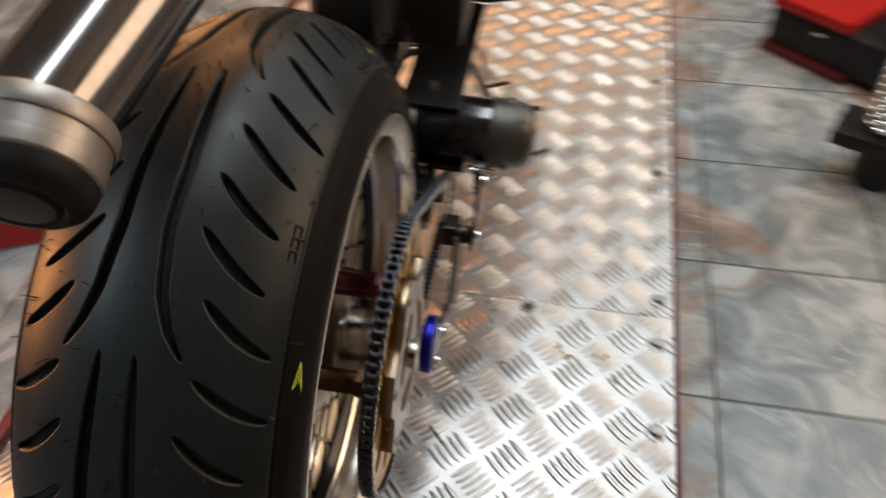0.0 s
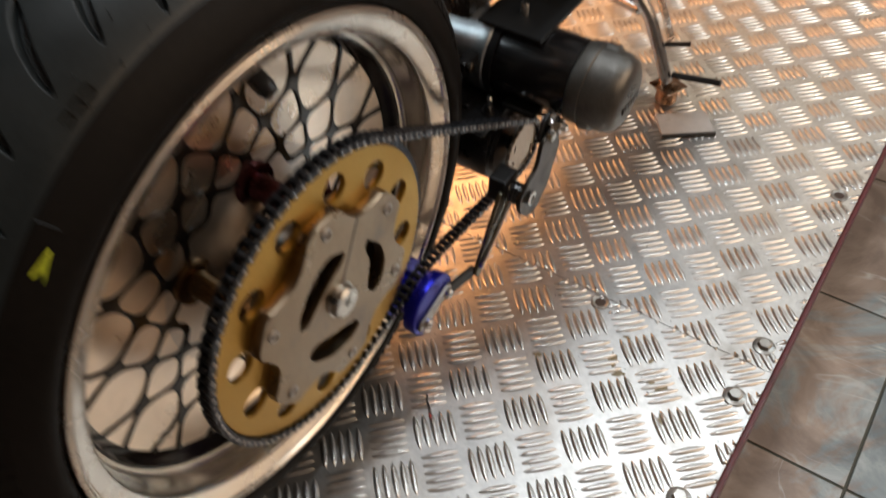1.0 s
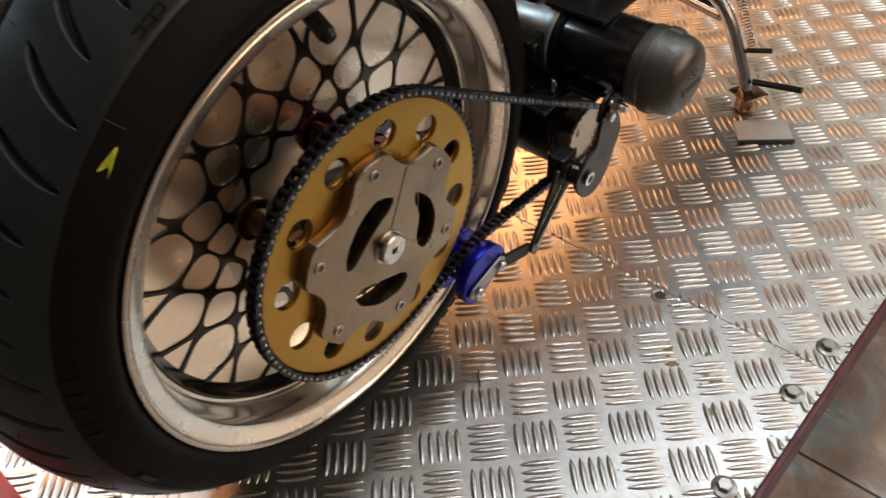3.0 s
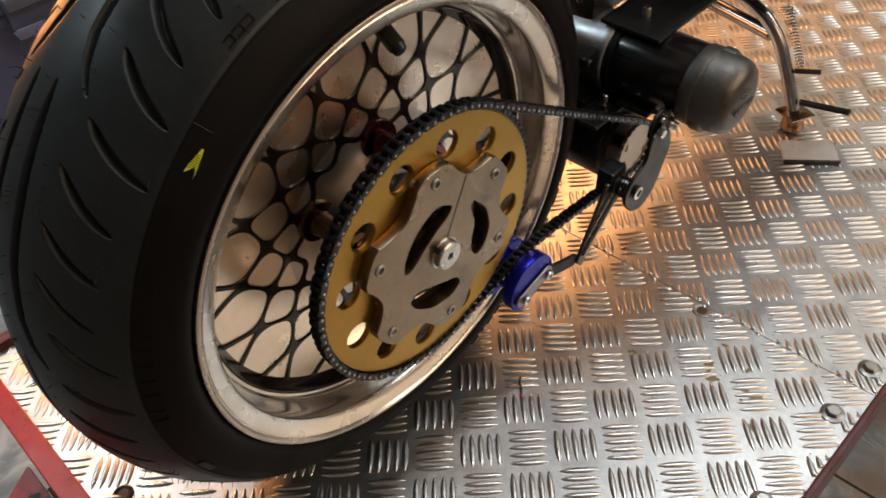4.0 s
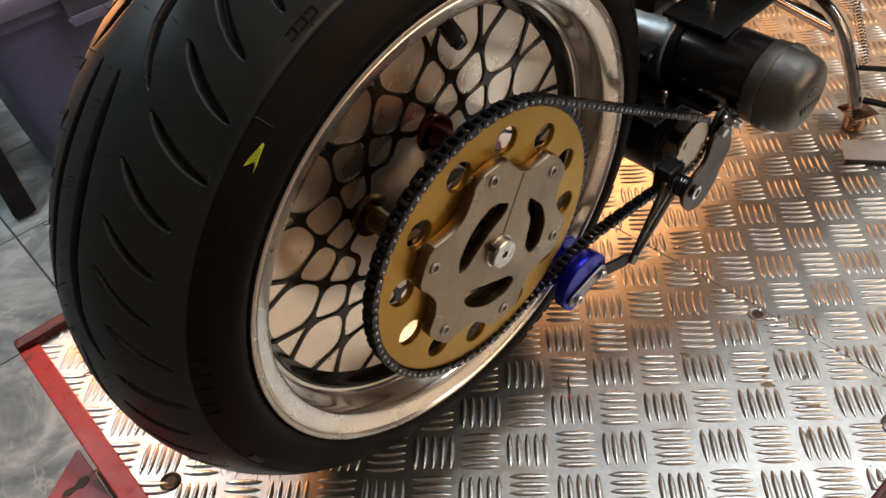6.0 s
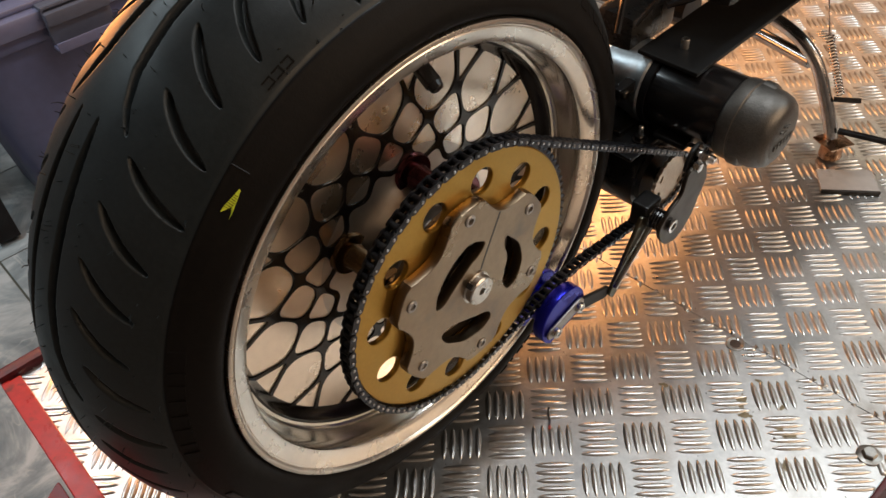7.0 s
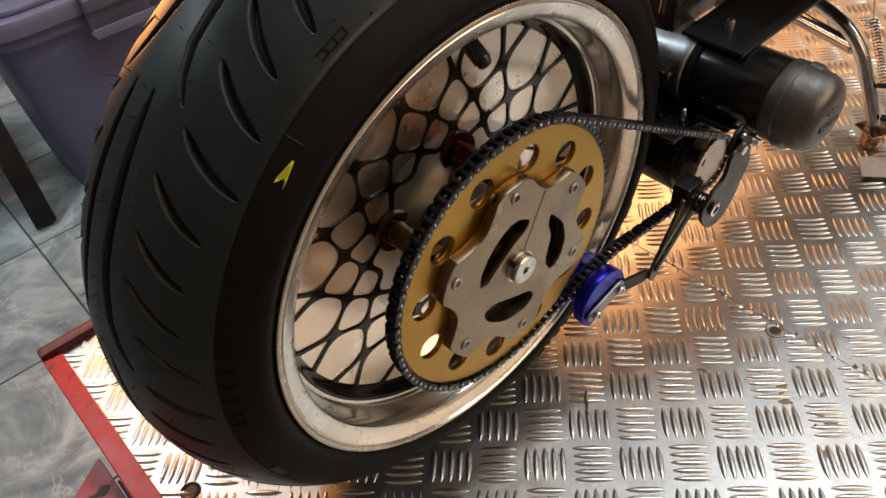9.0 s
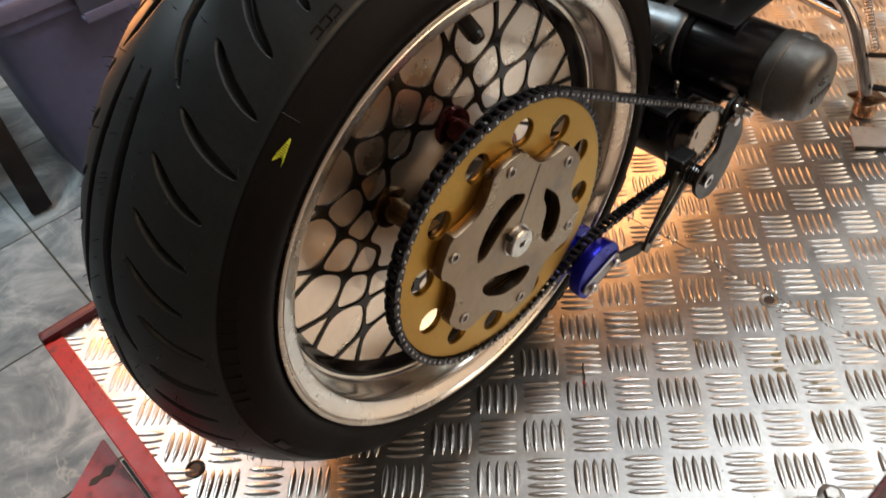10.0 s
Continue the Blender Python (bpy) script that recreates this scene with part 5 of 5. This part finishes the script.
def build_bin():
    """Lidded plastic box standing on the tiles, its long side towards the table."""
    ob = thing("storage_bin", "blue-grey plastic storage bin with a pale clip lid", "storage bin", m=pose(-1.613, 0.528, FLOOR_Z, 0, 0, 90))
    bm = bmesh.new()
    rings = []
    for z, f in ((0.0, 0.88), (0.012, 0.90), (0.20, 0.945), (0.36, 0.975), (0.495, 1.0)):
        loop = round_poly([(-0.16 - 0.46 * f, -0.21 * f), (-0.16 + 0.46 * f, -0.21 * f), (-0.16 + 0.46 * f, 0.21 * f), (-0.16 - 0.46 * f, 0.21 * f)], 0.0, 0.085, 8)
        rings.append([bm.verts.new((x, y, z)) for x, y in loop])
    n = len(rings[0])
    for p, q in zip(rings, rings[1:]):
        for k in range(n):
            bm.faces.new((p[k], p[(k + 1) % n], q[(k + 1) % n], q[k]))
    bm.faces.new(rings[0][::-1])
    bm.faces.new(rings[-1])
    part("bin_body", bm, M_BIN, ob, "blue-grey plastic tub", smooth=40)
    part("bin_rim", rounded_slab("bin_rim", -0.642, 0.322, -0.232, 0.232, 0.470, 0.4995, 0.095, 0.005), M_BIN, ob, smooth=40)
    lid = part("bin_lid", rounded_slab("bin_lid", -0.658, 0.338, -0.248, 0.248, 0.500, 0.545, 0.105, 0.009), M_LID, ob, "pale translucent plastic lid", smooth=40)
    part("lid_ridge", rounded_slab("lid_ridge", -0.632, 0.312, -0.222, 0.222, 0.545, 0.560, 0.09, 0.006), M_LID, lid, smooth=40)
    part("lid_panel", rounded_slab("lid_panel", -0.575, 0.255, -0.165, 0.165, 0.560, 0.578, 0.06, 0.007), M_LID, lid, smooth=40)
    for x, y, turn in ((-0.355, -0.25, 0), (0.06, -0.25, 0), (-0.355, 0.25, 180), (0.06, 0.25, 180)):
        m = pose(x, y, 0.05, 0, 0, turn)
        bm = box((-0.075, -0.016, 0.415), (0.075, -0.002, 0.505), 0.005, m)
        add_box(bm, (-0.075, -0.030, 0.462), (0.075, -0.010, 0.492), 0.005, m)
        add_box(bm, (-0.075, -0.016, 0.490), (0.075, 0.03, 0.502), 0.004, m)
        clip = part("lid_clip", bm, M_CLIP, ob, "hooked plastic lid clip", smooth=40)
        bm = box((-0.078, -0.046, 0.404), (0.078, -0.004, 0.413), 0.004, m)
        add_box(bm, (-0.078, -0.046, 0.405), (0.078, -0.040, 0.428), 0.002, m)
        part("clip_hook", bm, M_LID, clip, "pale turned-out hook edge", smooth=40)


build_bin()


def build_trestle():
    """A dark sloping leg of a stool beside the bin."""
    ob = thing("steel_trestle", "dark painted steel trestle with sloping legs", "trestle")
    for k, (p, q) in enumerate((((-1.46, -0.18, FLOOR_Z + 0.012), (-1.62, -0.165, -0.02)), ((-2.02, -0.24, FLOOR_Z + 0.012), (-1.92, -0.26, -0.02)), ((-1.62, -0.70, FLOOR_Z + 0.012), (-1.72, -0.60, -0.02)))):
        p, q = Vector(p), Vector(q)
        d = q - p
        L = d.length
        m = Matrix.Translation(p) @ d.to_track_quat("Z", "Y").to_matrix().to_4x4()
        part("trestle_leg", box((-0.028, -0.028, -0.01), (0.028, 0.028, L), 0.004, m), M_BLACKPAINT, ob)
    part("trestle_top", box((-2.0, -0.66, -0.03), (-1.61, -0.15, 0.005), 0.006), M_BLACKPAINT, ob)


build_trestle()


def build_ramp_hinge():
    ob = thing("ramp_flap", "red painted steel ramp flap hinged behind the lift table", "ramp")
    # triangular cheek plate with a slot
    tri = round_poly([(-0.287, -0.371), (-0.05, -0.3695), (-0.05, -0.62), (-0.106, -0.62)], 0.0, 0.007)
    me = plate_mesh("cheek_plate", tri, [], -0.003, 0.003, 0.001)
    # lay it flat: (y, z) becomes (x, y)
    me.transform(Matrix(((0, 1, 0, 0), (0, 0, 1, 0), (1, 0, 0, -0.064), (0, 0, 0, 1))))
    part("cheek_plate", me, M_RED, ob, "red steel cheek plate", smooth=30)
    part("hinge_block", box((-0.224, -0.3692, -0.0605), (-0.130, -0.3652, -0.050), 0.001), M_MATTBLACK, ob, "dark steel hinge block")
    part("flap_leg", box((-0.105, -0.610, FLOOR_Z), (-0.075, -0.580, -0.0675), 0.003), M_DARKRED, ob)
    chip = [(-0.236, -0.377), (-0.229, -0.381), (-0.224, -0.390), (-0.229, -0.397), (-0.226, -0.408), (-0.231, -0.417), (-0.238, -0.409), (-0.235, -0.398), (-0.241, -0.388)]
    me = plate_mesh("paint_chip", round_poly(chip, 0.0, 0.002, 2), [], -0.0003, 0.0003, 0.0)
    me.transform(Matrix(((0, 1, 0, 0), (0, 0, 1, 0), (1, 0, 0, -0.0608), (0, 0, 0, 1))))
    part("paint_chip", me, M_RUSTSOCKET, ob, "dark chip in the red paint")


build_ramp_hinge()


def build_red_stand():
    """Low red and black box on the tiles and, beside it, a chromed ribbed leg on a black foot."""
    ob = thing("equipment_box", "red topped black equipment box with dark red trim on the tiles", "box", m=pose(0.815, 2.000, FLOOR_Z, 0, 0, -40.8))
    part("box_body", box((0.012, 0.012, 0.028), (0.46, 0.33, 0.150), 0.01), M_BLACKPAINT, ob, "black box body", smooth=40)
    part("box_trim", box((0.0, -0.004, 0.0), (0.30, 0.05, 0.030), 0.01), M_DARKRED, ob, "dark red lower trim", smooth=40)
    part("box_lid", box((0.0, 0.0, 0.152), (0.27, 0.34, 0.188), 0.008), M_RED, ob, "bright red painted lid", smooth=40)
    part("lid_catch", box((0.17, -0.004, 0.118), (0.20, 0.014, 0.130), 0.002), M_STEEL, ob)
    leg = thing("spring_leg", "chromed ribbed leg standing on a black foot", "leg", m=pose(1.035, 1.35, FLOOR_Z))
    prof = [(0.162, 0.0), (0.162, 0.044)]
    for k in range(26):
        z = 0.170 + 0.022 * k
        prof += [(z, 0.044), (z + 0.005, 0.052), (z + 0.013, 0.052), (z + 0.018, 0.044)]
    part("ribbed_tube", lathe(prof + [(0.80, 0.044), (0.80, 0.0)], 40, axis="z"), M_CHROME, leg, "chromed ribbed tube", smooth=45)
    part("leg_plate", box((-0.115, -0.075, 0.118), (0.16, 0.075, 0.160), 0.01, pose(0, 0, 0, 0, 0, -25)), M_BLACKPAINT, leg, "black foot plate", smooth=40)
    part("rubber_foot", lathe([(0.0, 0.0), (0.0, 0.052), (0.02, 0.062), (0.116, 0.070), (0.116, 0.0)], 32, axis="z", m=pose(0.02, 0.0, 0.0)), M_BLACKPAINT, leg, "black rubber foot", smooth=40)


build_red_stand()


def build_tool_tray():
    """Coloured tool case on the floor beyond the wheel."""
    ob = thing("tool_case", "red tool case with a dark blue lid on the floor", "tool case", m=pose(-0.98, 0.95, FLOOR_Z, 0, 0, 24))
    part("case_body", box((-0.28, -0.16, 0.0), (0.28, 0.16, 0.17), 0.015), M_RED, ob, "red plastic case", smooth=40)
    part("case_lid", box((-0.285, -0.165, 0.1705), (0.285, 0.165, 0.22), 0.014), material("navy_plastic", (0.02, 0.03, 0.12), 0.4), ob, "dark blue lid", smooth=40)
    part("case_handle", tube(smooth_path([(-0.07, 0, 0.219), (-0.06, 0, 0.25), (0.06, 0, 0.25), (0.07, 0, 0.219)], 6), 0.008, 10), M_BLACKPAINT, ob, smooth=40)


build_tool_tray()

# ================= fastenings and litter on the deck =================
def deck_bolt(x, y, size=1.0, bright=True):
    ob = thing("deck_bolt", "worn steel bolt with washer in the tread plate", "bolt", "deck bolts", m=pose(x, y, 0.0))
    part("washer", lathe([(0.0, 0.0), (0.0, 0.0135 * size), (0.0018, 0.0135 * size), (0.0022, 0.0128 * size), (0.0022, 0.0)], 24, axis="z"), M_GUNMETAL if not bright else M_BOLT, ob, smooth=35)
    part("bolt_head", lathe([(0.0022, 0.0), (0.0022, 0.0082 * size), (0.0072, 0.0082 * size), (0.0082, 0.0070 * size), (0.0082, 0.0)], 6, axis="z", m=pose(0, 0, 0, 0, 0, 17)), M_BOLT if bright else M_GUNMETAL, ob)
    return ob


def deck_hole(x, y, dark=False):
    ob = thing("deck_screw", "dark screw in a metal collar in the tread plate" if dark else "rusty screw in a zinc collar in the tread plate", "screw", "deck screws", m=pose(x, y, 0.0))
    part("collar", lathe([(0.0, 0.0), (0.0, 0.0125), (0.0016, 0.0120), (0.0020, 0.0105), (0.0008, 0.0085), (0.0004, 0.0)], 24, axis="z"), M_GUNMETAL if dark else M_SCREW, ob, "dirty metal collar", smooth=35)
    part("socket", lathe([(0.0006, 0.0), (0.0006, 0.0076), (0.0010, 0.0058), (0.0010, 0.0)], 12, axis="z"), M_RUSTSOCKET, ob, "rusty recessed head")


deck_bolt(0.4310, 0.3945)
deck_bolt(0.4275, 0.3070)
deck_bolt(0.4255, 0.1545)
deck_hole(0.2328, 0.3510)
deck_hole(-0.1030, -0.3100, True)
for y in (0.711, 1.02, 1.33, 1.64):
    deck_hole(0.4275, y)
deck_hole(0.306, 1.337)
deck_hole(0.4275, -0.18)


def build_litter():
    ob = thing("twig", "short dark bent offcut lying on the plate", "debris")
    pts = smooth_path([(0.128, 0.112, 0.0034), (0.134, 0.104, 0.0042), (0.141, 0.099, 0.0036), (0.146, 0.0925, 0.0034)], 5)
    part("twig_stem", tube(pts, 0.0012, 7), M_DEBRIS, ob)
    part("twig_tip", tube([(0.146, 0.0925, 0.0034), (0.149, 0.089, 0.0032)], 0.0014, 7), M_REDBIT, ob, "red tip")
    rng = random.Random(11)
    bm = bmesh.new()
    for k in range(330):
        x, y = rng.uniform(0.0, 0.44), rng.uniform(-0.3, 0.75)
        s = rng.uniform(0.0003, 0.0010)
        bmesh.ops.create_icosphere(bm, subdivisions=1, radius=s, matrix=Matrix.Translation((x, y, 0.0005)) @ Matrix.Diagonal((rng.uniform(0.6, 2.0), rng.uniform(0.6, 1.6), 0.5, 1)))
    part("grit", bm, M_DEBRIS, None, "scattered dark grit on the tread plate", kind="stuff", category="grit")


build_litter()


def grease_smear(x, y, size, turn):
    """A thin uneven film of dried grease between the bars."""
    rng = random.Random(int(x * 1000))
    bm = bmesh.new()
    ring = []
    for k in range(28):
        t = 2 * math.pi * k / 28
        r = size * (0.55 + 0.45 * rng.random()) * (1.0 if math.cos(t) > 0 else 0.7)
        ring.append(bm.verts.new((r * math.cos(t), 0.5 * r * math.sin(t), 0.00035)))
    top = bm.verts.new((0, 0, 0.0006))
    for k in range(28):
        bm.faces.new((ring[k], ring[(k + 1) % 28], top))
    ob = part("grease_smear", bm, M_GREASE, None, "dried brown grease smear on the tread plate", category="stain", group="grease smears")
    ob.matrix_world = pose(x, y, 0.0, 0, 0, turn)


grease_smear(0.300, 0.262, 0.012, 40)
grease_smear(0.326, 0.300, 0.008, 80)
grease_smear(0.285, 0.318, 0.007, 10)
grease_smear(0.288, 0.276, 0.016, 118)
grease_smear(0.352, 0.268, 0.015, 70)
grease_smear(0.338, 0.272, 0.008, 15)
grease_smear(0.372, 0.232, 0.011, 130)
grease_smear(0.205, 0.235, 0.009, 25)


# ================= counted pieces: deck bars and floor tiles =================
def build_bars():
    me = tread_bar_mesh()
    places = tread_places()
    near = sorted(places, key=lambda p: (p[0] - 0.25) ** 2 + (p[1] - 0.17) ** 2)
    whole = [p for p in near if p[4] - p[3] > 1.999][:300]
    for x, y, a, lo, hi in whole:
        ob = new("tread_bar", me)
        ob.parent = lift
        ob.location, ob.rotation_euler = (x, y, 0.0001), (0, 0, a)
    base = np.array([v.co[:] for v in me.vertices])
    faces = np.array([list(p.vertices) for p in me.polygons])
    vs, fs = [], []
    done = set(whole)
    for k, (x, y, a, lo, hi) in enumerate([p for p in near if p not in done]):
        c, s = math.cos(a), math.sin(a)
        q = np.stack([np.clip(base[:, 0], lo * 0.0218, hi * 0.0218), base[:, 1], base[:, 2]], 1) @ np.array([[c, s, 0], [-s, c, 0], [0, 0, 1]]) + (x, y, 0.0001)
        vs.append(q)
        fs.append(faces + k * len(base))
    big = bpy.data.meshes.new("tread_bars")
    big.from_pydata(np.concatenate(vs).tolist(), [], np.concatenate(fs).tolist())
    for p in big.polygons:
        p.use_smooth = True
    big.materials.append(M_BAR)
    ob = new("tread_bar_rest", big)
    ob.parent = lift
    tagged(ob, kind="stuff")


build_bars()


def build_floor():
    x0, x1, y0, y1 = ROOM
    floor = part("floor", box((x0 - 0.1, y0 - 0.1, FLOOR_Z - 0.1), (x1 + 0.1, y1 + 0.1, FLOOR_Z - 0.0025)), M_GROUT, label="grey marbled tile floor with dark grout joints", kind="structure", category="floor")
    S = 0.4
    me = bpy.data.meshes.new("floor_tile")
    bm = box((-S / 2 + 0.0026, -S / 2 + 0.0026, -0.008), (S / 2 - 0.0026, S / 2 - 0.0026, 0.0), 0.0012)
    bm.to_mesh(me)
    bm.free()
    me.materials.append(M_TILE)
    for i in range(-9, 6):
        for j in range(-8, 11):
            x, y = 0.616 + S * (i + 0.5), 0.566 + S * (j + 0.5)
            if x0 - 0.1 < x < x1 + 0.1 and y0 - 0.1 < y < y1 + 0.1:
                ob = new("floor_tile", me)
                ob.parent = floor
                ob.location = (x, y, FLOOR_Z)
                ob.rotation_euler = (0, 0, random.choice((0, 1, 2, 3)) * math.pi / 2)


build_floor()
